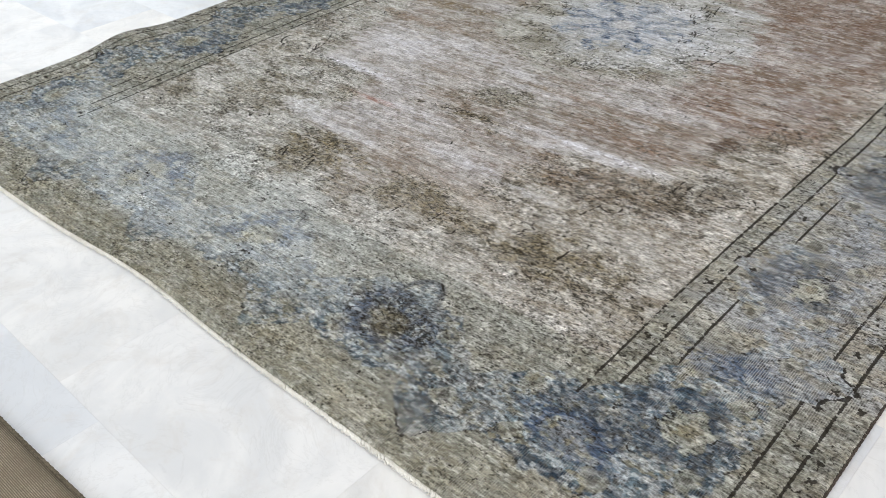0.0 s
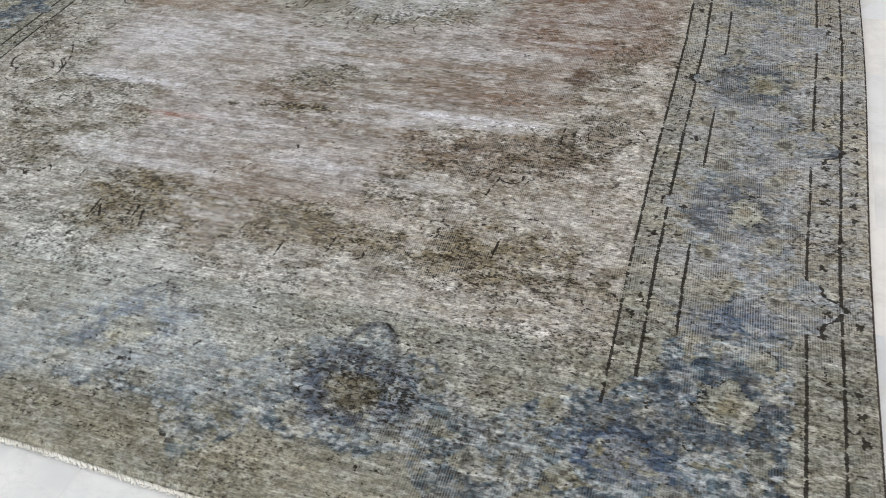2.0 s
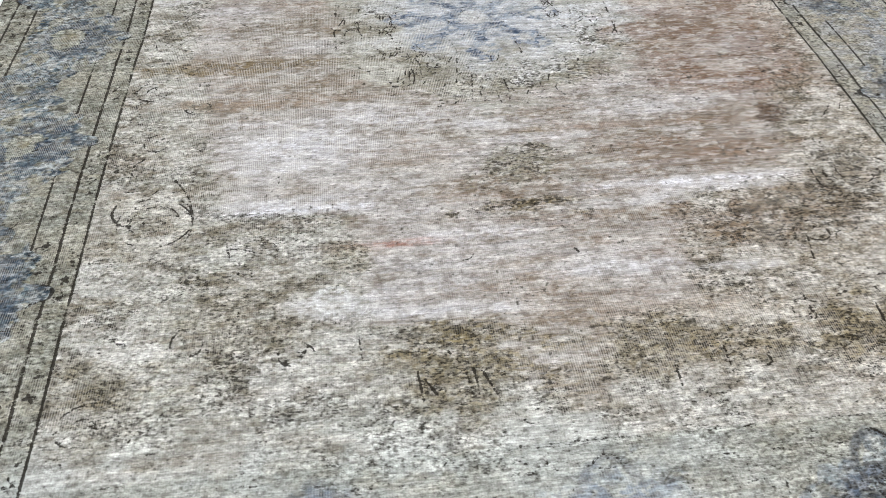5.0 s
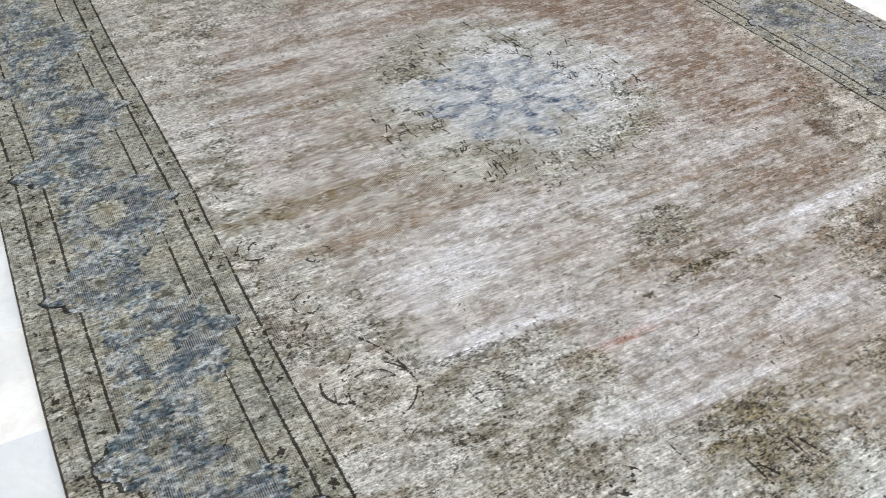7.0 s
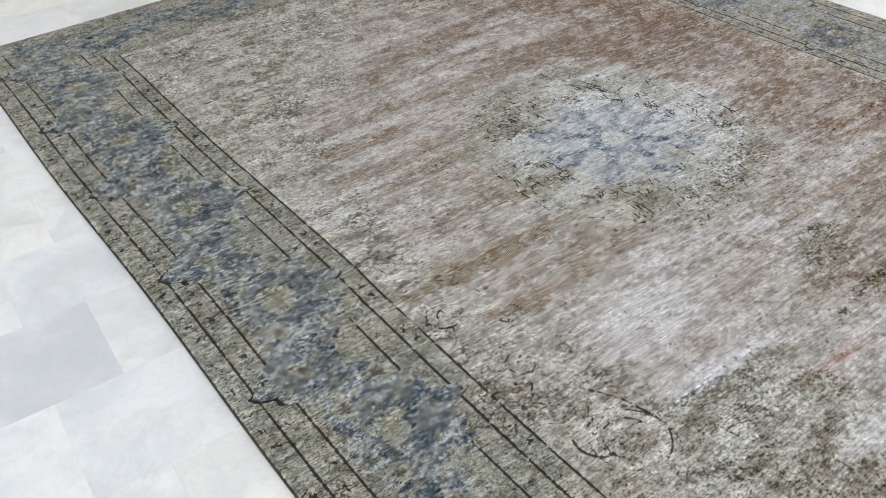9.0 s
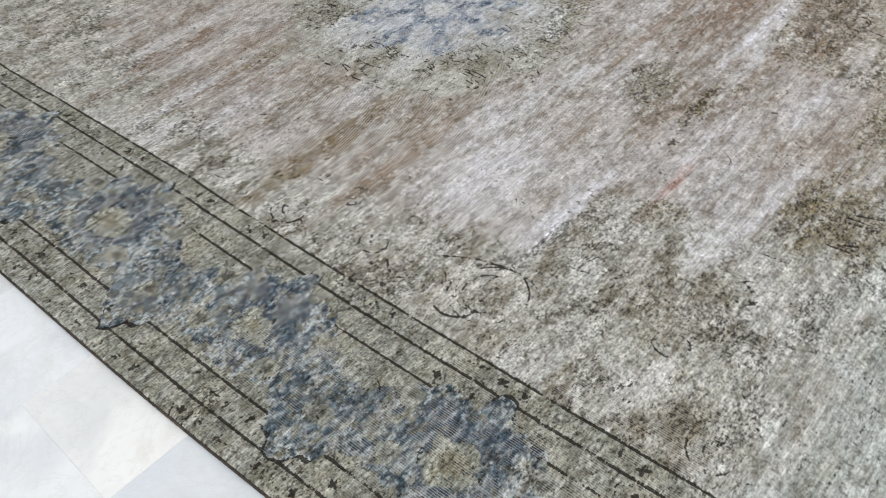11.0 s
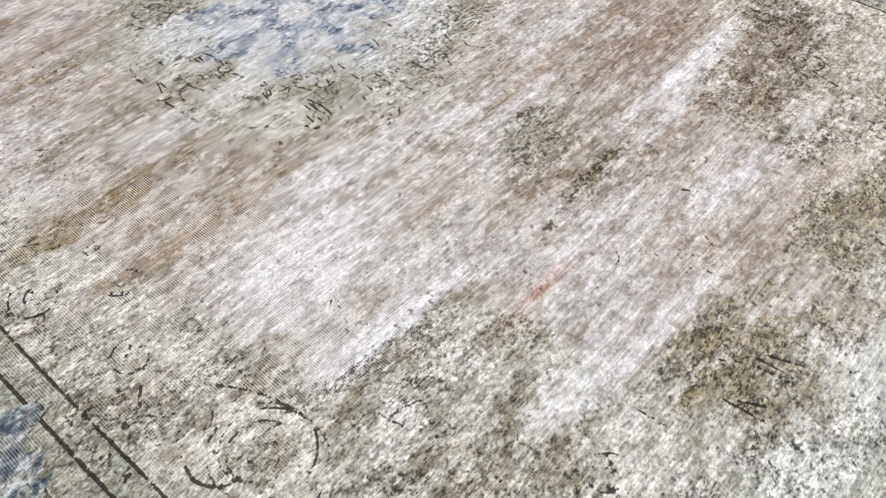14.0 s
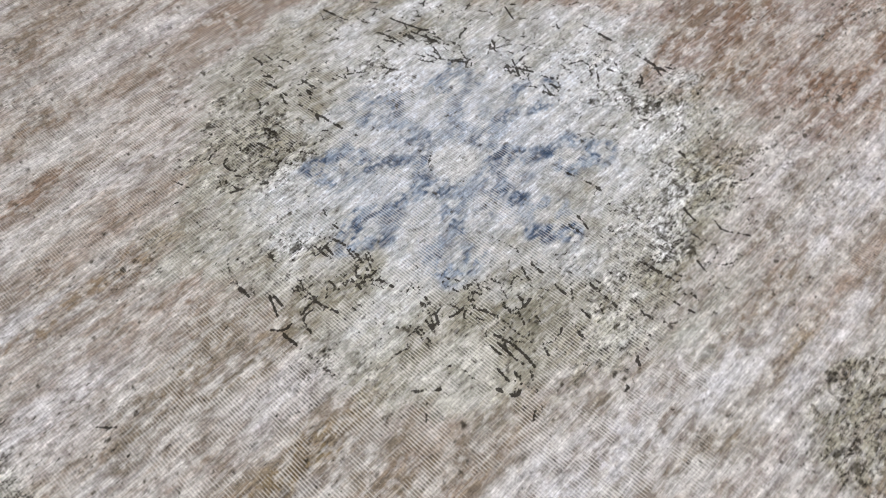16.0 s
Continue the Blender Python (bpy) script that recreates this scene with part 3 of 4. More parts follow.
paint(pools * 0.45 * fade, DEEP)
light *= 1 - 0.75 * border
dark = dark * (1 - 0.6 * border) + border * (0.31 + 0.15 * clumps - 0.14 * smooth(0.16, 0.10, V)) * (1 - 0.3 * blue)
paint(border * smooth(0.54, 0.72, field_noise(0.045, 0.03, 4, 0.8)) * 0.5, lin(182, 180, 172))
paint(smooth(0.15, 0.08, V + 0.05 * (patchy - 0.5)) * 0.28 * (0.5 + 0.5 * smooth(0.4, 0.6, mottle)), lin(150, 143, 117))
# one side border is rubbed paler, with tan showing through
rubbed = border * smooth(0.88, 1.0, U) * smooth(0.50, 0.70, V + 0.2 * (cloud2 - 0.5))
paint(rubbed * (0.22 + 0.40 * smooth(0.42, 0.58, soft)), lin(164, 166, 170))
paint(rubbed * smooth(0.54, 0.64, field_noise(0.05, 0.03, 3, 0.7)) * 0.45, lin(152, 142, 118))
# palmettes at the points: a pale oval with an olive heart in a dark collar, and small rosettes between
flower = np.hypot(from_in / 0.050, (rim - 0.236) / 0.042) + 1.3 * (patchy - 0.5) + 0.9 * (crumbs - 0.5)
collar = np.hypot(from_in / 0.092, (rim - 0.262) / 0.082) + 1.0 * (patchy - 0.5)
paint(border * smooth(1.25, 0.95, collar) * fade * (0.30 + 0.45 * smooth(0.42, 0.56, crumbs)), lin(48, 62, 78))
paint(border * smooth(1.08, 0.90, flower) * 0.66, lin(146, 146, 130))
paint(border * smooth(1.0, 0.8, flower) * smooth(0.50, 0.62, mottle) * 0.55, lin(184, 182, 170))
paint(border * smooth(0.50, 0.34, flower) * 0.6, lin(112, 102, 76))
outline = np.maximum(outline, border * smooth(0.10, 0.03, np.abs(flower - 1.04)) * 0.55 * smooth(0.36, 0.52, soft))
outline = np.maximum(outline, border * smooth(0.12, 0.04, np.abs(flower - 0.55)) * 0.35)
for shift_, at_ in ((0.0, 0.170), (0.105, 0.300), (0.150, 0.185)):
    small = np.hypot((from_out - shift_) / 0.026, (rim - at_) / 0.022) + 1.2 * (patchy - 0.5) + 0.8 * (crumbs - 0.5)
    paint(border * blue * smooth(1.15, 0.9, small) * 0.5, lin(148, 144, 124))
    paint(border * blue * smooth(0.5, 0.3, small) * 0.7, lin(60, 58, 50))
    outline = np.maximum(outline, border * blue * smooth(0.16, 0.05, np.abs(small - 1.1)) * 0.42)
tip_a, tip_b = smooth(0.0, 0.02, reach_in - 0.372), smooth(0.0, 0.02, 0.105 - reach_out)
edge_line = np.maximum(smooth(0.0070, 0.0015, np.abs(gap_in)) * (0.36 + 0.64 * tip_a), smooth(0.0070, 0.0015, np.abs(gap_out)) * (0.36 + 0.64 * tip_b))
outline = np.maximum(outline, border * np.where(on_side, 1, 0.55) * fade * edge_line * (0.45 + 0.55 * smooth(0.36, 0.50, patchy + 0.3 * (crumbs - 0.5))))
paint(washed * (0.20 + 0.38 * smooth(0.40, 0.62, patchy)), lin(190, 196, 196))
paint(smooth(0.16, 0.20, V) * smooth(0.66, 0.50, V) * smooth(0.95, 0.7, np.abs(U)) * smooth(0.44, 0.60, soft) * 0.18, lin(200, 202, 196))
for pu in (0.036, -0.443):
    m = blob(pu, 0.315, 0.125, 0.095, 1.2)
    paint(m * smooth(0.40, 0.54, crumbs + 0.3 * (mottle - 0.5)) * 0.6, lin(108, 122, 142))
    paint(blob(pu, 0.285, 0.060, 0.050, 1.2) * 0.55, lin(176, 174, 156))
paint(washed * border * blue * smooth(0.52, 0.66, soft) * 0.45, lin(120, 134, 150))
# the dark point in the near border
spot = blob(0.51, 0.26, 0.15, 0.10, 0.9)
paint(spot * 0.75 * smooth(0.36, 0.50, crumbs), lin(60, 72, 92))
paint(blob(0.50, 0.252, 0.055, 0.05, 1.2) * (0.3 + 0.45 * smooth(0.40, 0.54, crumbs)), lin(104, 95, 68))
dark += spot * 0.45
for pu, pv in ((1.10, 0.57), (0.96, 0.24)):
    m = blob(pu, pv, 0.13, 0.06, 1.2)
    paint(m * 0.55 * smooth(0.36, 0.50, crumbs), lin(66, 84, 112))

# thin dark lines along the borders, broken by the points and by wear
gone = field_noise(0.030, 0.030, 3, 0.7)
for place, width, over in ((0.443, 0.0012, True), (0.394, 0.0015, False), (0.337, 0.0010, False), (0.116, 0.0012, False), (0.056, 0.0014, False)):
    along_side = on_side | ((V < 0.5) & (V > 0.335 + (0.07 if place < 0.42 else 0.0)) & (side < 0.46) & (side > 0.32))
    hold = np.where(along_side, 0.55 + 0.45 * smooth(0.30, 0.46, gone), 0.42 * smooth(0.42, 0.56, gone))
    line = smooth(width + 0.0036, width, np.abs(np.where(along_side, side, rim) - place + 0.004 * (cloud2 - 0.5))) * hold
    if not over:
        line = line * (1 - blue)
    outline = np.maximum(outline, line)
outline = np.maximum(outline, 0.7 * smooth(0.006, 0.003, side))


brush = random.Random(8)


def stroke(points, width, much, soft=0.0036):
    """A dark line through points (u, v) on the pile."""
    pts = np.array(points, float)
    for _ in range(2 if len(pts) > 2 else 0):      # round the bends
        a, b = pts[:-1], pts[1:]
        pts = np.concatenate([pts[:1], np.stack([0.75 * a + 0.25 * b, 0.25 * a + 0.75 * b], 1).reshape(-1, 2), pts[-1:]])
    lo, hi = pts.min(0) - 0.02, pts.max(0) + 0.02
    i0, i1 = np.searchsorted(us, lo[0]), np.searchsorted(us, hi[0])
    j0, j1 = np.searchsorted(vs, lo[1]), np.searchsorted(vs, hi[1])
    if i1 <= i0 or j1 <= j0:
        return
    uu, vv = U[j0:j1, i0:i1], V[j0:j1, i0:i1]
    best = np.full(uu.shape, 9.0)
    for (a, b), (c, d) in zip(pts, pts[1:]):
        ex, ey = c - a, d - b
        t = np.clip(((uu - a) * ex + (vv - b) * ey) / max(ex * ex + ey * ey, 1e-9), 0, 1)
        best = np.minimum(best, np.hypot(uu - a - t * ex, vv - b - t * ey))
    left = (0.5 + 0.6 * smooth(0.40, 0.58, patchy[j0:j1, i0:i1])) * (0.55 + 0.45 * smooth(0.36, 0.54, gone[j0:j1, i0:i1]))
    outline[j0:j1, i0:i1] = np.maximum(outline[j0:j1, i0:i1], 0.9 * much * left * smooth(width + soft, width, best))


def arc(u, v, r, a0, a1, width, much, squash=1.0):
    n_ = max(4, int(abs(a1 - a0) / 14))
    stroke([(u + r * math.cos(radians(a)), v + squash * r * math.sin(radians(a))) for a in np.linspace(a0, a1, n_)], width, much)


def tendril(u, v, heading, length, much, width=0.0006, wander=1.0):
    """A short wandering vine with a bend."""
    pts, bend = [(u, v)], brush.choice((-1, 1)) * brush.uniform(0, 26) * wander
    for _ in range(6):
        heading += bend + brush.gauss(0, 24) * wander
        u, v = u + length / 6 * math.cos(radians(heading)), v + length / 6 * math.sin(radians(heading))
        pts.append((u, v))
    stroke(pts, width, much)


def mirrored(points, width, much, chance):
    """A line and its three mirror images, which wear has kept to different degrees."""
    for su in (1, -1):
        for sv in (1, -1):
            keep_ = 1.0 if (su, sv) == (1, 1) else chance * brush.uniform(0.5, 1.0)
            stroke([(MID_U + su * (u - MID_U), MID_V + sv * (v - MID_V)) for u, v in points], width, much * keep_)


# scroll rings of the side field, with hooks
mirrored([(-0.745, 1.225), (-0.708, 1.165), (-0.692, 1.065)], 0.0014, 0.95, 0.7)
mirrored([(-0.692, 1.065), (-0.700, 1.02), (-0.735, 0.985), (-0.785, 0.962)], 0.0014, 0.55, 0.6)
mirrored([(-0.865, 1.15), (-0.872, 1.12), (-0.855, 1.085), (-0.825, 1.075)], 0.0014, 0.9, 0.6)
mirrored([(-0.80, 1.225), (-0.845, 1.20), (-0.865, 1.15)], 0.0014, 0.5, 0.6)
mirrored([(-0.825, 1.315), (-0.850, 1.285), (-0.846, 1.25), (-0.815, 1.232)], 0.0014, 0.85, 0.6)
mirrored([(-0.850, 1.757), (-0.80, 1.73), (-0.751, 1.696), (-0.722, 1.610), (-0.75, 1.51)], 0.0014, 0.55, 0.7)
mirrored([(-0.632, 0.971), (-0.600, 0.985), (-0.560, 0.966)], 0.0014, 0.7, 0.6)
mirrored([(-0.575, 0.885), (-0.566, 0.85), (-0.596, 0.762), (-0.614, 0.70)], 0.0014, 0.8, 0.5)
mirrored([(-0.600, 0.875), (-0.602, 0.80), (-0.64, 0.70)], 0.0014, 0.6, 0.5)
mirrored([(-0.451, 0.700), (-0.475, 0.66), (-0.493, 0.627)], 0.0014, 0.7, 0.5)
for su in (1, -1):
    for sv in (1, -1):
        cu_, cv_, left_ = MID_U + su * (-0.775 - MID_U), MID_V + sv * (1.085 - MID_V), 0.75 if (su, sv) == (1, 1) else 0.45
        arc(cu_, cv_, 0.052, 10, 320, 0.0004, left_)
        arc(cu_, cv_, 0.024, 80, 380, 0.0004, left_)
        paint(smooth(0.012, 0.004, np.abs(np.hypot(U - cu_, V - cv_) - 0.068)) * 0.45, lin(204, 202, 196))
paint(smooth(0.012, 0.004, np.abs(np.hypot(U + 0.405, V - 0.81) - 0.032)) * smooth(0.34, 0.5, crumbs) * 0.8, lin(214, 215, 215))
def scroll(u, v, r, start, turns, much):
    """A spiral vine with little leaves along it."""
    pts = []
    for k in range(int(16 * turns) + 1):
        f = k / (16 * turns)
        a_ = radians(start) + 2 * math.pi * turns * f
        pts.append((u + r * (1 - 0.75 * f) * math.cos(a_), v + r * (1 - 0.75 * f) * math.sin(a_)))
    stroke(pts, 0.0006, much)
    for k in range(3, len(pts) - 2, 3):
        if brush.random() < 0.75:
            tendril(*pts[k], brush.uniform(0, 360), brush.uniform(0.010, 0.022), much * brush.uniform(0.7, 1.1), 0.0010, 0.8)


for u0, v0, r0, start, turns in ((-0.80, 1.37, 0.045, 40, 1.3), (-0.72, 1.52, 0.036, 200, 1.2), (-0.84, 1.60, 0.050, 120, 1.4), (-0.60, 0.90, 0.042, 300, 1.3), (-0.67, 0.73, 0.046, 60, 1.3), (-0.81, 0.80, 0.050, 180, 1.4),
                                  (-0.48, 0.68, 0.040, 10, 1.2), (-0.84, 0.56, 0.050, 90, 1.3), (-0.55, 0.57, 0.042, 250, 1.2), (-0.78, 1.085, 0.085, 0, 1.0), (-0.83, 1.84, 0.042, 150, 1.2)):
    for su in (1, -1):
        for sv in (1, -1):
            scroll(MID_U + su * (u0 - MID_U), MID_V + sv * (v0 - MID_V), r0, su * sv * start, turns, (0.80 if (su, sv) == (1, 1) else 0.62) * brush.uniform(0.8, 1.2))
arc(-0.775, 1.085, 0.083, -75, 120, 0.0007, 0.85)
arc(-0.775, 1.085, 0.080, 150, 250, 0.0004, 0.6)
arc(-0.780, 1.085, 0.050, 60, 330, 0.0004, 0.65)
# upright strokes along the near end of the field
stroke(((-0.358, 0.714), (-0.355, 0.656)), 0.0010, 0.95)
stroke(((-0.257, 0.619), (-0.252, 0.554)), 0.0010, 0.95)
stroke(((-0.155, 0.617), (-0.152, 0.558)), 0.0010, 0.95)
stroke(((-0.140, 0.610), (-0.119, 0.545)), 0.0010, 0.95)
stroke(((-0.026, 0.585), (-0.023, 0.543)), 0.0010, 0.95)
stroke(((-0.023, 0.560), (0.0, 0.524)), 0.0010, 0.95)
stroke(((0.199, 0.612), (0.185, 0.545)), 0.0010, 0.95)
stroke(((0.212, 0.606), (0.209, 0.538)), 0.0010, 0.95)
stroke(((0.160, 0.612), (0.180, 0.590), (0.186, 0.545)), 0.0010, 0.95)
stroke(((0.316, 0.640), (0.308, 0.530)), 0.0010, 0.95)
stroke(((0.596, 0.882), (0.579, 0.808)), 0.0010, 0.95)
stroke(((0.648, 0.691), (0.643, 0.628)), 0.0010, 0.95)
stroke(((0.517, 0.724), (0.516, 0.680)), 0.0010, 0.95)
stroke(((-0.20, 0.665), (-0.17, 0.62), (-0.165, 0.56)), 0.0010, 0.95)
stroke(((0.100, 0.905), (0.116, 0.877)), 0.0010, 0.95)
stroke(((-0.618, 1.002), (-0.609, 0.947)), 0.0010, 0.95)
stroke(((-0.569, 0.860), (-0.584, 0.779)), 0.0010, 0.95)
stroke(((0.696, 1.105), (0.697, 1.025), (0.749, 0.995)), 0.0010, 0.95)
stroke(((0.867, 1.447), (0.857, 1.371), (0.811, 1.312)), 0.0010, 0.95)
stroke(((0.893, 1.395), (0.86, 1.33)), 0.0010, 0.95)
stroke(((-0.245, 0.60), (-0.22, 0.55), (-0.17, 0.535)), 0.0010, 0.95)
stroke(((0.555, 0.70), (0.60, 0.73), (0.65, 0.715)), 0.0010, 0.95)
for v0, ua, ub in ((0.440, -0.08, 0.45), (0.392, -0.15, 0.90), (0.520, -0.24, 0.12), (0.063, 0.05, 0.70), (0.105, -0.10, 0.55)):
    stroke([(u, v0 - 0.02 * (u - ua) + 0.002 * math.sin(9 * u)) for u in np.linspace(ua, ub, 14)], 0.0010, 0.42)
# pointed arches in the near border, woven in faded dark blue
def ribbon(points, width, tone, much):
    """A broad line of dye through points (u, v)."""
    pts = np.array(points, float)
    lo, hi = pts.min(0) - 0.03, pts.max(0) + 0.03
    j0, j1, i0, i1 = np.searchsorted(vs, lo[1]), np.searchsorted(vs, hi[1]), np.searchsorted(us, lo[0]), np.searchsorted(us, hi[0])
    uu, vv = U[j0:j1, i0:i1], V[j0:j1, i0:i1]
    best = np.full(uu.shape, 9.0)
    for (a, b), (c, d) in zip(pts, pts[1:]):
        ex, ey = c - a, d - b
        t = np.clip(((uu - a) * ex + (vv - b) * ey) / max(ex * ex + ey * ey, 1e-9), 0, 1)
        best = np.minimum(best, np.hypot(uu - a - t * ex, vv - b - t * ey))
    m = smooth(width, 0.45 * width, best + 0.008 * (crumbs[j0:j1, i0:i1] - 0.5)) * much * (0.45 + 0.55 * smooth(0.36, 0.52, mottle[j0:j1, i0:i1]))
    dye[j0:j1, i0:i1] += m[..., None] * (tone - dye[j0:j1, i0:i1])


for u0, much in ((0.494, 1.0), (0.036, 0.60), (-0.443, 0.50)):
    ribbon([(u0 - 0.058, 0.350), (u0 - 0.034, 0.392), (u0, 0.418), (u0 + 0.028, 0.395), (u0 + 0.047, 0.355)], 0.011, lin(58, 67, 80), 0.68 * much)
    stroke([(u0 - 0.03, 0.395), (u0, 0.422), (u0 + 0.025, 0.40)], 0.0012, 0.9 * much)
stroke([(0.918, 0.43), (0.905, 0.40), (0.915, 0.345)], 0.0022, 0.9)
# single dark wefts laid bare across the field
for _ in range(150):
    u0, v0, run = brush.uniform(-0.85, 0.8), brush.uniform(0.3, 2.4), brush.uniform(0.06, 0.35)
    stroke([(u0, v0), (u0 + run, v0 + brush.gauss(0, 0.004))], 0.0002, brush.uniform(0.30, 0.55) if v0 < 1.0 else brush.uniform(0.2, 0.4), 0.0030)
# rosette, stepped sides and rays of the medallion
arc(MID_U, MID_V, 0.046, 0, 350, 0.0003, 0.55)
for pts in (((0.414, 2.085), (0.402, 1.748)), ((-0.382, 2.049), (-0.381, 1.961)), ((-0.387, 1.870), (-0.378, 1.729)), ((-0.375, 2.091), (-0.380, 1.962)), ((-0.027, 2.332), (-0.022, 2.232)), ((-0.070, 2.234), (-0.055, 2.086)),
            ((0.303, 1.940), (0.289, 1.877)), ((-0.027, 1.625), (-0.04, 1.484)), ((-0.056, 1.725), (-0.067, 1.616)), ((0.048, 1.592), (0.057, 1.507)), ((-0.296, 1.642), (-0.36, 1.70)), ((-0.244, 1.585), (-0.233, 1.554), (-0.21, 1.575)),
            ((-0.273, 2.148), (-0.193, 2.103)), ((0.128, 2.417), (0.14, 2.33)), ((0.434, 1.902), (0.405, 1.818))):
    stroke(pts, 0.0011, 0.95)
for _ in range(55):
    a, r0 = brush.uniform(0, 360), brush.uniform(0.25, 0.42)
    u0, v0 = MID_U + 0.92 * r0 * math.cos(radians(a)), MID_V + r0 * math.sin(radians(a))
    size, tilt = brush.uniform(0.05, 0.12), brush.gauss(0, 0.18)
    stroke([(u0, v0), (u0 + tilt * size + 0.1 * size, v0 + 0.5 * size), (u0 + tilt * size, v0 + size)], 0.0007, brush.uniform(0.5, 0.9))
    if brush.random() < 0.5:
        arc(u0, v0, brush.uniform(0.012, 0.026), brush.uniform(0, 360), brush.uniform(400, 560), 0.0004, brush.uniform(0.4, 0.7), 1.5)
for k in range(620):
    a, r0 = brush.uniform(0, 360), 0.24 + 0.24 * brush.random() ** 1.2
    u0, v0 = MID_U + 0.9 * r0 * math.cos(radians(a)), MID_V + r0 * math.sin(radians(a))
    if brush.random() < 0.55:
        size, tilt = brush.uniform(0.012, 0.04), brush.gauss(0, 0.35)
        stroke([(u0, v0), (u0 + tilt * size, v0 + size)], 0.0006, brush.uniform(0.5, 1.0), 0.0030)
    else:
        tendril(u0, v0, a + brush.gauss(0, 35), brush.uniform(0.02, 0.05), brush.uniform(0.5, 0.95), 0.0004, 0.6)
# small leaves and curls of the field and corners
for k in range(480):
    u0, v0 = brush.uniform(-0.88, -0.05), brush.uniform(0.47, 1.9)
    corner = math.hypot(u0 / 0.86, (v0 - MID_V) / 1.36)
    if brush.random() > (0.95 if corner > 1.0 else 0.04):
        continue
    a = brush.uniform(0, 360)
    for su in (1, -1):
        for sv in (1, -1):
            much = brush.uniform(0.30, 0.68)
            tendril(MID_U + su * (u0 - MID_U), MID_V + sv * (v0 - MID_V), su * sv * a, brush.uniform(0.012, 0.045), much)
# curls of the borders
for k in range(900):
    if brush.random() < 0.62:
        u0, v0 = brush.choice((-1, 1)) * (HALF - brush.uniform(0.02, 0.43)), brush.uniform(0.05, LONG - 0.05)
    else:
        u0, v0 = brush.uniform(-HALF + 0.05, HALF - 0.05), brush.choice((0.0, 0.0, LONG))
        v0 = abs(v0 - brush.uniform(0.02, 0.43))
    a = brush.uniform(0, 360)
    tendril(u0, v0, a, brush.uniform(0.012, 0.035), brush.uniform(0.4, 0.75), 0.0003)


def sprig(u, v, size, much):
    """A little flower of a guard stripe: four short dabs round a point, and a stalk."""
    turn_ = brush.uniform(0, 90)
    for q in range(4):
        a_ = radians(turn_ + 90 * q + brush.gauss(0, 12))
        r0, r1 = 0.35 * size, size * brush.uniform(0.8, 1.2)
        stroke(((u + r0 * math.cos(a_), v + r0 * math.sin(a_)), (u + r1 * math.cos(a_), v + r1 * math.sin(a_))), 0.0020, much * brush.uniform(0.6, 1.05), 0.0038)


# flowers and leaves of the guard stripes
for at_, pitch, size in ((0.419, 0.047, 0.0085), (0.086, 0.055, 0.0085), (0.026, 0.050, 0.0070), (0.366, 0.085, 0.0060)):
    for su in (-1, 1):
        for k in range(int((LONG - 0.5) / pitch)):
            v0 = 0.36 + pitch * (k + brush.uniform(-0.15, 0.15))
            worn_ = brush.uniform(0.7, 1.15) if brush.random() < 0.85 else 0.3
            sprig(su * (HALF - at_ + brush.gauss(0, 0.003)), v0, size * brush.uniform(0.8, 1.2), worn_)
            if brush.random() < 0.6:
                tendril(su * (HALF - at_), v0 + pitch / 2, brush.choice((60, 120, 240, 300)), 0.03, 0.5 * worn_ + 0.2, 0.0004, 0.7)
    for k in range(int(2 * (HALF - 0.3) / pitch)):
        for v0, faint in ((at_, 0.42), (LONG - at_, 0.6)):
            sprig(-HALF + 0.3 + pitch * (k + brush.uniform(-0.2, 0.2)), v0 + brush.gauss(0, 0.004), size * brush.uniform(0.8, 1.3), faint * brush.uniform(0.5, 1.1))

# specks and knots
grain = field_noise(0.0120, 0.0080, 3, 0.8)
flecks = field_noise(0.012, 0.013, 3, 0.8)
flake = field_noise(0.028, 0.011, 3, 0.8)
knot = rng.rand(NY, NX)
dark *= 1 - 0.35 * washed
thick = np.clip(dark, 0.0, 0.8)
specks = np.maximum(smooth(0.78 - 0.30 * thick, 0.86 - 0.30 * thick, grain), smooth(0.80 - 0.32 * thick, 0.87 - 0.32 * thick, flecks))
outline = np.clip(outline * (0.62 + 0.38 * smooth(0.26, 0.50, grain + 0.3 * (knot - 0.5))), 0, 1)
paint(smooth(0.56, 0.68, flake) * (0.18 + 0.35 * np.clip(light, 0, 1)), lin(212, 210, 207))
paint(smooth(0.44, 0.32, flake) * 0.22, lin(116, 106, 92))
paint(specks * (0.42 + 0.45 * smooth(0.4, 0.6, mottle)) * (1 - 0.3 * spandrel), lin(56, 51, 41))
threads = field_noise(0.022, 0.0042, 1)
yarns = field_noise(0.16, 0.005, 2, 0.7)
dye *= (1 + 0.24 * (threads - 0.5) + (0.28 + 0.2 * smooth(0.9, 0.5, V)) * (yarns - 0.5) + 0.2 * (knot - 0.5) + 0.22 * (combs - 0.5))[..., None]
dye = np.clip(dye, 0.01, 1)
dark = np.clip(dark, 0.05, 1)
light = np.clip(light, 0, 1)
warp = np.clip(0.30 + 1.6 * (field_noise(0.35, 0.30) - 0.40) + 0.15 * blue + 0.75 * blob(-0.38, 1.60, 0.50, 0.38, 0.8) - 0.45 * smooth(0.6, 0.4, V), 0.1, 1.3)

rug = tagged(new("rug"), "worn overdyed vintage rug with blue border on marble", "rug")


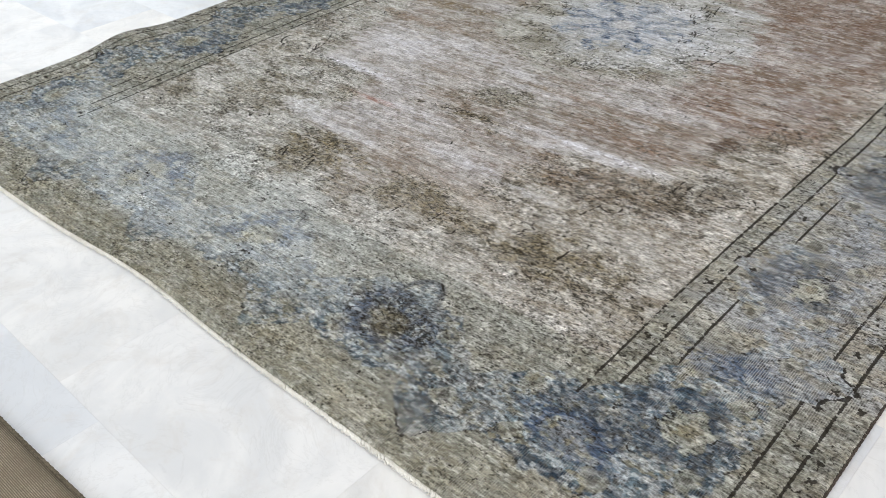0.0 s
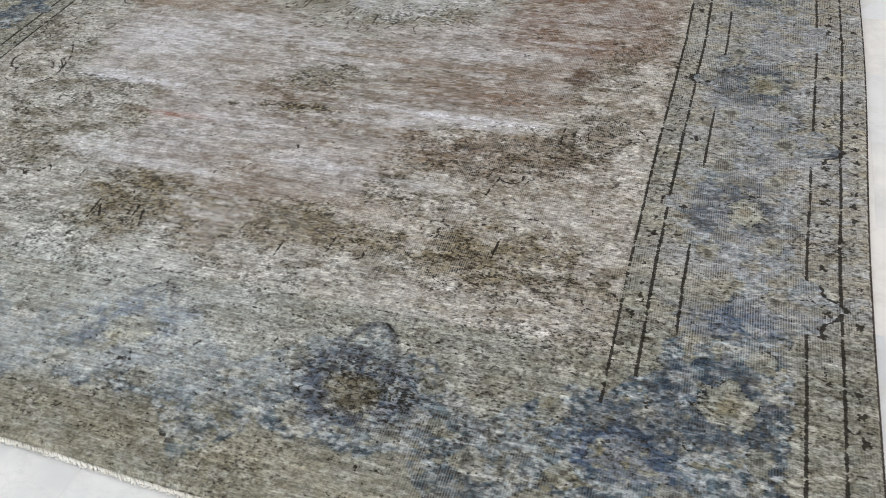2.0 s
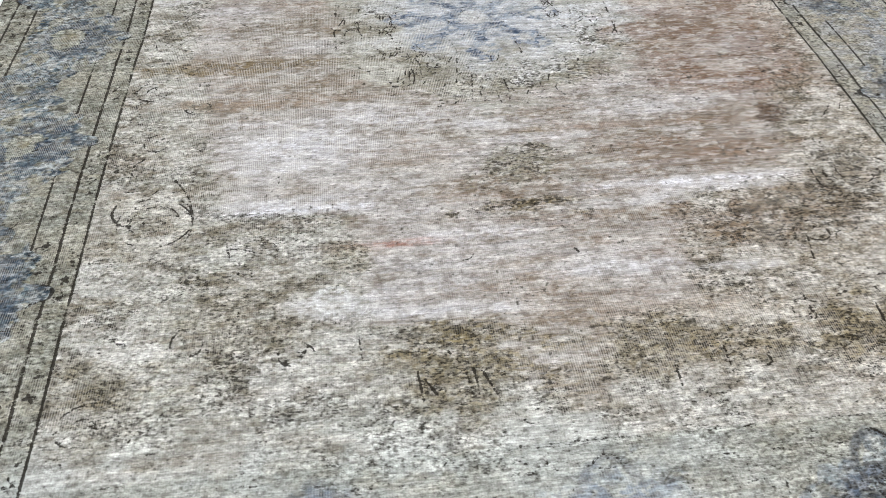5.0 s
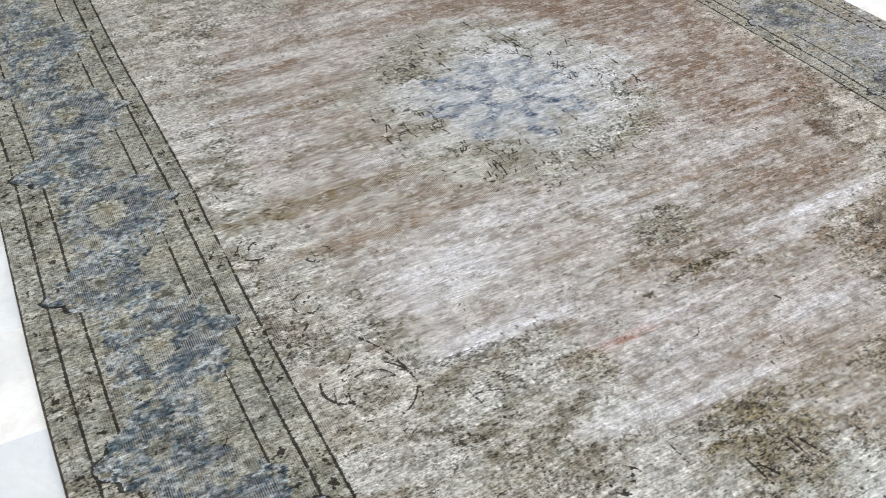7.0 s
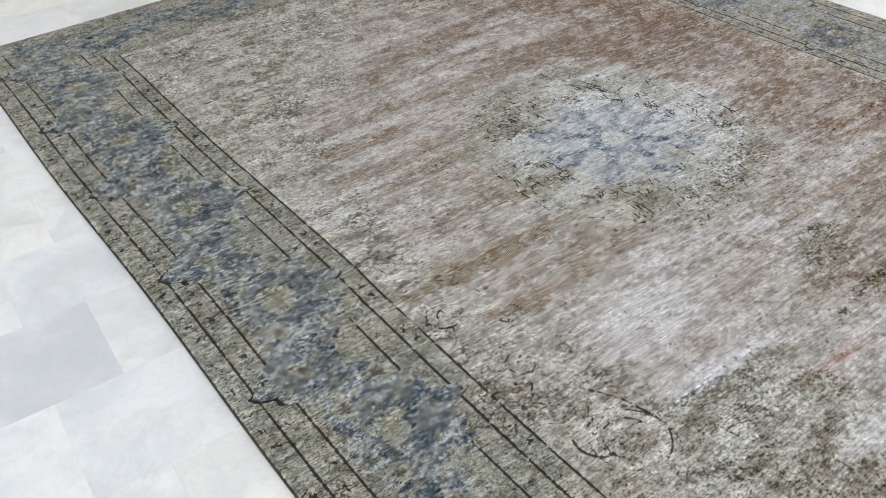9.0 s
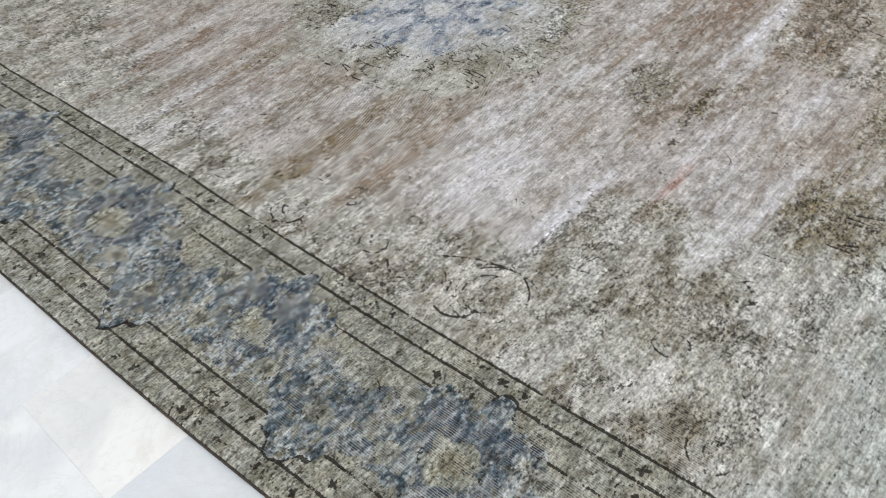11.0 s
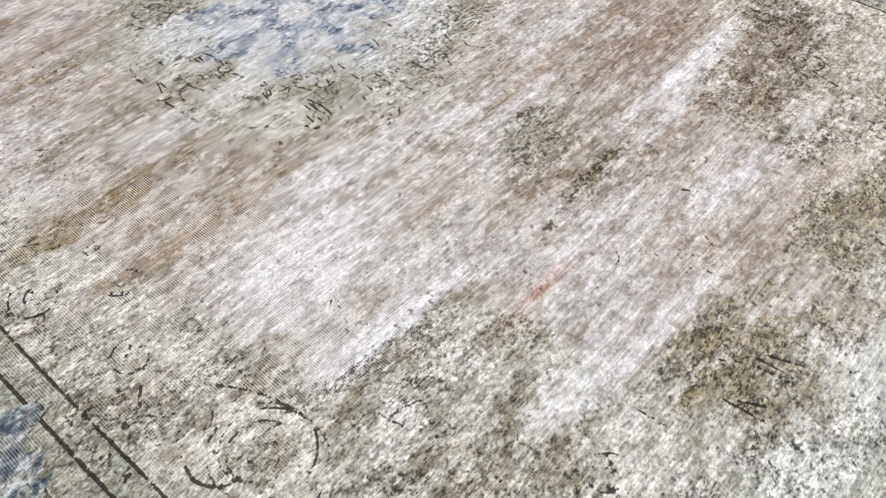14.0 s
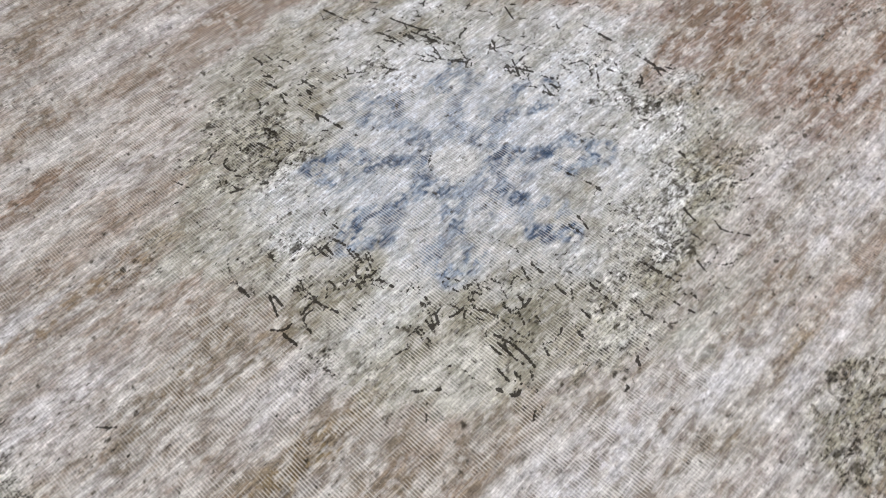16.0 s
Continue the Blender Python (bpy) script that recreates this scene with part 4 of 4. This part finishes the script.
def rug_height(u, v):
    """The lie of the pile over the floor, with soft waves and a ripple at one side."""
    low = 0.0022 * np.sin(2.1 * v + 0.6 * u) * np.sin(1.7 * u + 1.0) + 0.0022
    ripple = 0.016 * np.exp(-((v - 0.76) / 0.12) ** 2 - ((u + HALF) / 0.25) ** 2)
    curl = 0.004 * np.exp(-v / 0.05) * (1 + np.sin(5.0 * u + 1.0))
    return THICK + low + ripple + curl


px, py = rug_xy(U, V)
relief = 0.0016 * (grain - 0.5) - 0.0016 * outline
drop = smooth(0.0, 0.010, rim)
pz = 0.003 + (rug_height(U, V) + relief - 0.003) * (0.45 + 0.55 * drop)
co = np.stack([px, py, pz], -1).reshape(-1, 3)
idx = np.arange(NX * NY).reshape(NY, NX)
quads = np.stack([idx[:-1, :-1], idx[:-1, 1:], idx[1:, 1:], idx[1:, :-1]], -1).reshape(-1, 4)
pile_mesh = bpy.data.meshes.new("woven_surface")
pile_mesh.vertices.add(len(co))
pile_mesh.vertices.foreach_set("co", co.astype(np.float32).ravel())
pile_mesh.loops.add(len(quads) * 4)
pile_mesh.loops.foreach_set("vertex_index", quads.astype(np.int32).ravel())
pile_mesh.polygons.add(len(quads))
pile_mesh.polygons.foreach_set("loop_start", np.arange(0, len(quads) * 4, 4, dtype=np.int32))
pile_mesh.update(calc_edges=True)
pile_mesh.shade_smooth()
for name, data in (("dye", np.concatenate([dye, np.ones((NY, NX, 1))], -1)), ("mark", np.stack([dark, light, warp, outline], -1))):
    layer = pile_mesh.attributes.new(name, "FLOAT_COLOR", "POINT")
    layer.data.foreach_set("color", data.astype(np.float32).ravel())
pile_mesh.materials.append(PILE)
pile = new("woven_surface", pile_mesh)
pile.parent = rug
tagged(pile, "faded grey, rose-brown and blue wool surface")

# foundation under the pile, which closes the rug below and at its rim
bm = bmesh.new()
steps = 60
rows_ = []
for z0, inset in ((0.0015, 0.004), (0.005, 0.001)):
    ring_ = []
    for k in range(steps):
        ring_.append((-HALF + inset + (2 * HALF - 2 * inset) * k / steps, inset))
    for k in range(steps):
        ring_.append((HALF - inset, inset + (LONG - 2 * inset) * k / steps))
    for k in range(steps):
        ring_.append((HALF - inset - (2 * HALF - 2 * inset) * k / steps, LONG - inset))
    for k in range(steps):
        ring_.append((-HALF + inset, LONG - inset - (LONG - 2 * inset) * k / steps))
    rows_.append([bm.verts.new((*rug_xy(u, v), z0)) for u, v in ring_])
bm.faces.new(list(reversed(rows_[0])))
for k in range(len(rows_[0])):
    j = (k + 1) % len(rows_[0])
    bm.faces.new((rows_[0][k], rows_[0][j], rows_[1][j], rows_[1][k]))
part("foundation", bm, BACKING, rug, "brown woven foundation")


def cord(name, u_of, v_range, radius, material, label):
    """A wrapped side cord: a tube with slanting ridges of yarn."""
    n_along, n_round = 900, 8
    verts, faces = [], []
    for i in range(n_along + 1):
        v = v_range[0] + (v_range[1] - v_range[0]) * i / n_along
        x, y = rug_xy(u_of, v)
        for j in range(n_round):
            a = 2 * math.pi * j / n_round
            r = radius * (1 + 0.10 * math.sin(i * 2.1 + a))
            verts.append((x + r * math.cos(a), y, radius + 0.0005 + r * math.sin(a)))
    for i in range(n_along):
        for j in range(n_round):
            k = (j + 1) % n_round
            faces.append((i * n_round + j, i * n_round + k, (i + 1) * n_round + k, (i + 1) * n_round + j))
    ob = new(name, mesh_of(name, verts, faces, material, True))
    ob.parent = rug
    return tagged(ob, label)


cord("side_cord", -HALF + 0.002, (0, LONG), 0.0032, CORD, "dark brown overcast side cord")
cord("side_cord", HALF - 0.002, (0, LONG), 0.0032, CORD, "dark brown overcast side cord")

# ivory end finish: a row of slanting stitches and a trimmed edge
def fringe(v0, outward, label):
    r = random.Random(3)
    verts, faces = [], []

    def stitch(x, y, z, dx, dy, length, w, h):
        """A plump little stitch: a six-sided drop of yarn that lies along (dx, dy)."""
        k = len(verts)
        nx_, ny_ = -dy, dx
        for s, f in ((0.0, 0.45), (0.35, 1.0), (0.75, 0.95), (1.0, 0.35)):
            cx, cy = x + dx * length * s, y + dy * length * s
            for c_, e_ in ((-1.0, 0.0), (-0.5, 0.85), (0.5, 0.85), (1.0, 0.0)):
                verts.append((cx + nx_ * w * f * c_, cy + ny_ * w * f * c_, z + h * f * e_))
        for ring_ in range(3):
            for c_ in range(3):
                q = k + ring_ * 4 + c_
                faces.append((q, q + 4, q + 5, q + 1))
        faces.append((k, k + 1, k + 2, k + 3))
        faces.append((k + 15, k + 14, k + 13, k + 12))

    count = 640
    for i in range(count):
        u = -HALF + 2 * HALF * (i + 0.5) / count
        x, y = rug_xy(u, v0)
        a_ = 0.75 + r.uniform(-0.2, 0.2)
        stitch(x + r.uniform(-0.001, 0.001), y - 0.0030 * outward, 0.0050 + r.uniform(0, 0.0010), math.sin(a_), outward * math.cos(a_), r.uniform(0.009, 0.012), 0.0027, 0.0042)
        for _ in range(2):
            a_ = r.uniform(-0.8, 0.8)
            stitch(x + r.uniform(-0.0025, 0.0025), y + outward * 0.001, 0.0012 + r.uniform(0, 0.002), math.sin(a_), outward * math.cos(a_), r.uniform(0.003, 0.008), 0.0013, 0.0028)
    ob = new("fringe", mesh_of("fringe", verts, faces, COTTON, True))
    ob.parent = rug
    return tagged(ob, label)


fringe(0.0, -1, "narrow stitched ivory cotton end finish")

# ---- second rug ----
def second_rug():
    root = tagged(new("rug"), "beige-brown flatwoven rug with a rolled edge on marble", "rug")
    x0, x1, y0, y1 = -0.6, 1.95, -2.4, -0.352
    nx_, ny_ = 120, 90
    verts, faces = [], []
    for j in range(ny_ + 1):
        for i in range(nx_ + 1):
            x, y = x0 + (x1 - x0) * i / nx_, y0 + (y1 - y0) * j / ny_
            edge = min(i, nx_ - i, j, ny_ - j)
            y += 0.006 * math.sin(5.0 * x + 0.5) * (j / ny_) ** 2
            verts.append((x, y, (0.010 if edge else 0.002) + 0.002 * math.sin(3 * x) * math.sin(4 * y)))
    for j in range(ny_):
        for i in range(nx_):
            k = j * (nx_ + 1) + i
            faces.append((k, k + 1, k + nx_ + 2, k + nx_ + 1))
    ob = new("weave", mesh_of("weave", verts, faces, FLATWEAVE, True))
    ob.parent = root
    tagged(ob, "ribbed beige-brown wool weave")
    verts, faces = [], []
    n_along, n_round = 500, 8
    for i in range(n_along + 1):
        x = x0 + (x1 - x0) * i / n_along
        y = y1 + 0.006 * math.sin(5.0 * x + 0.5)
        for j in range(n_round):
            a = 2 * math.pi * j / n_round
            r = 0.0035 * (1 + 0.12 * math.sin(i * 2.1 + a))
            verts.append((x, y + r * math.cos(a), 0.0075 + r * math.sin(a)))
    for i in range(n_along):
        for j in range(n_round):
            k = (j + 1) % n_round
            faces.append((i * n_round + j, i * n_round + k, (i + 1) * n_round + k, (i + 1) * n_round + j))
    ob = new("edge_binding", mesh_of("edge_binding", verts, faces, BACKING, True))
    ob.parent = root
    tagged(ob, "brown rolled edge binding")
    return root


def flatweave_material():
    n = Nodes("ribbed_flatweave", 0.92)
    wave = n.add("TexWave", wave_type="BANDS", bands_direction="Y", Scale=1.0)
    wave.inputs["Distortion"].default_value = 0.8
    wave.inputs["Detail"].default_value = 1.0
    n.link(n.place((26, 96, 1.0)), wave.inputs["Vector"])
    f = n.noise(n.place((0.5, 2.0, 1.0)), 180, 4, 0.65)
    c = n.mix(n.ramp(wave.outputs["Fac"], 0.25, 0.8), lin(112, 101, 84), lin(176, 164, 144))
    c = n.mix(n.ramp(f, 0.35, 0.65, 0.0, 0.6), c, lin(128, 117, 98))
    n.colour(n.mix(n.ramp(n.noise(n.place((1, 3, 1)), 6, 4), 0.4, 0.7, 0.0, 0.5), c, lin(120, 108, 90)))
    n.bump(wave.outputs["Fac"], 0.7, 0.003)
    return n.mat


FLATWEAVE = flatweave_material()
second_rug()

# ---- marble floor ----
TILE_X, TILE_Y, JOINT, TILE_TURN = 0.61, 0.305, 0.0002, radians(-1.8)
floor = tagged(new("floor"), "white marble floor of long polished tiles with thin joints", "floor", kind="structure")
bm = bmesh.new()
box_into(bm, (ROOM_W - 0.2, ROOM_S - 0.2, -0.16), (ROOM_E + 0.2, ROOM_N + 0.2, -0.004))
part("bed", bm, GROUT, floor, "pale mortar bed")


def tile_mesh(material):
    bm = bmesh.new()
    hx, hy, c = TILE_X / 2 - JOINT / 2, TILE_Y / 2 - JOINT / 2, 0.0001
    rings = []
    for inset, z in ((0, -0.012), (0, -c), (c, 0.0)):
        rings.append([bm.verts.new((sx * (hx - inset), sy * (hy - inset), z)) for sx, sy in ((-1, -1), (1, -1), (1, 1), (-1, 1))])
    for a, b in zip(rings, rings[1:]):
        for k in range(4):
            bm.faces.new((a[k], a[(k + 1) % 4], b[(k + 1) % 4], b[k]))
    bm.faces.new(rings[-1])
    me = bpy.data.meshes.new("tile")
    bm.to_mesh(me)
    bm.free()
    me.materials.append(material)
    return me


TILE = tile_mesh(MARBLE)
GREY_TILE = tile_mesh(GREY_MARBLE)
rest = bmesh.new()
ex, ey = (math.cos(TILE_TURN), math.sin(TILE_TURN)), (-math.sin(TILE_TURN), math.cos(TILE_TURN))
for row in range(-24, 22):
    b_ = TILE_Y * (row + 0.5)
    for col in range(-9, 13):
        a_ = TILE_X * (col + 0.5) + (0.458 if row % 2 else 0.0)
        x, y = -0.738 + a_ * ex[0] + b_ * ey[0], 1.950 + a_ * ex[1] + b_ * ey[1]
        if not (ROOM_W - 0.1 < x < ROOM_E + 0.1 and ROOM_S - 0.1 < y < ROOM_N + 0.1):
            continue
        if -1.9 < x < 3.0 and -1.0 < y < 5.0:
            t_ = new("tile", GREY_TILE if (row, col) in ((0, -1), (-4, -2), (3, 5)) else TILE)
            t_.location, t_.rotation_euler = (x, y, 0), (0, 0, TILE_TURN)
            t_.parent = floor
        else:
            h, g = (TILE_X - JOINT) / 2, (TILE_Y - JOINT) / 2
            rest.faces.new([rest.verts.new((x + p * h * ex[0] + q * g * ey[0], y + p * h * ex[1] + q * g * ey[1], 0)) for p, q in ((-1, -1), (1, -1), (1, 1), (-1, 1))])
tagged(part("outer_tiles", rest, MARBLE, floor, "white marble tiles further out"), kind="stuff")
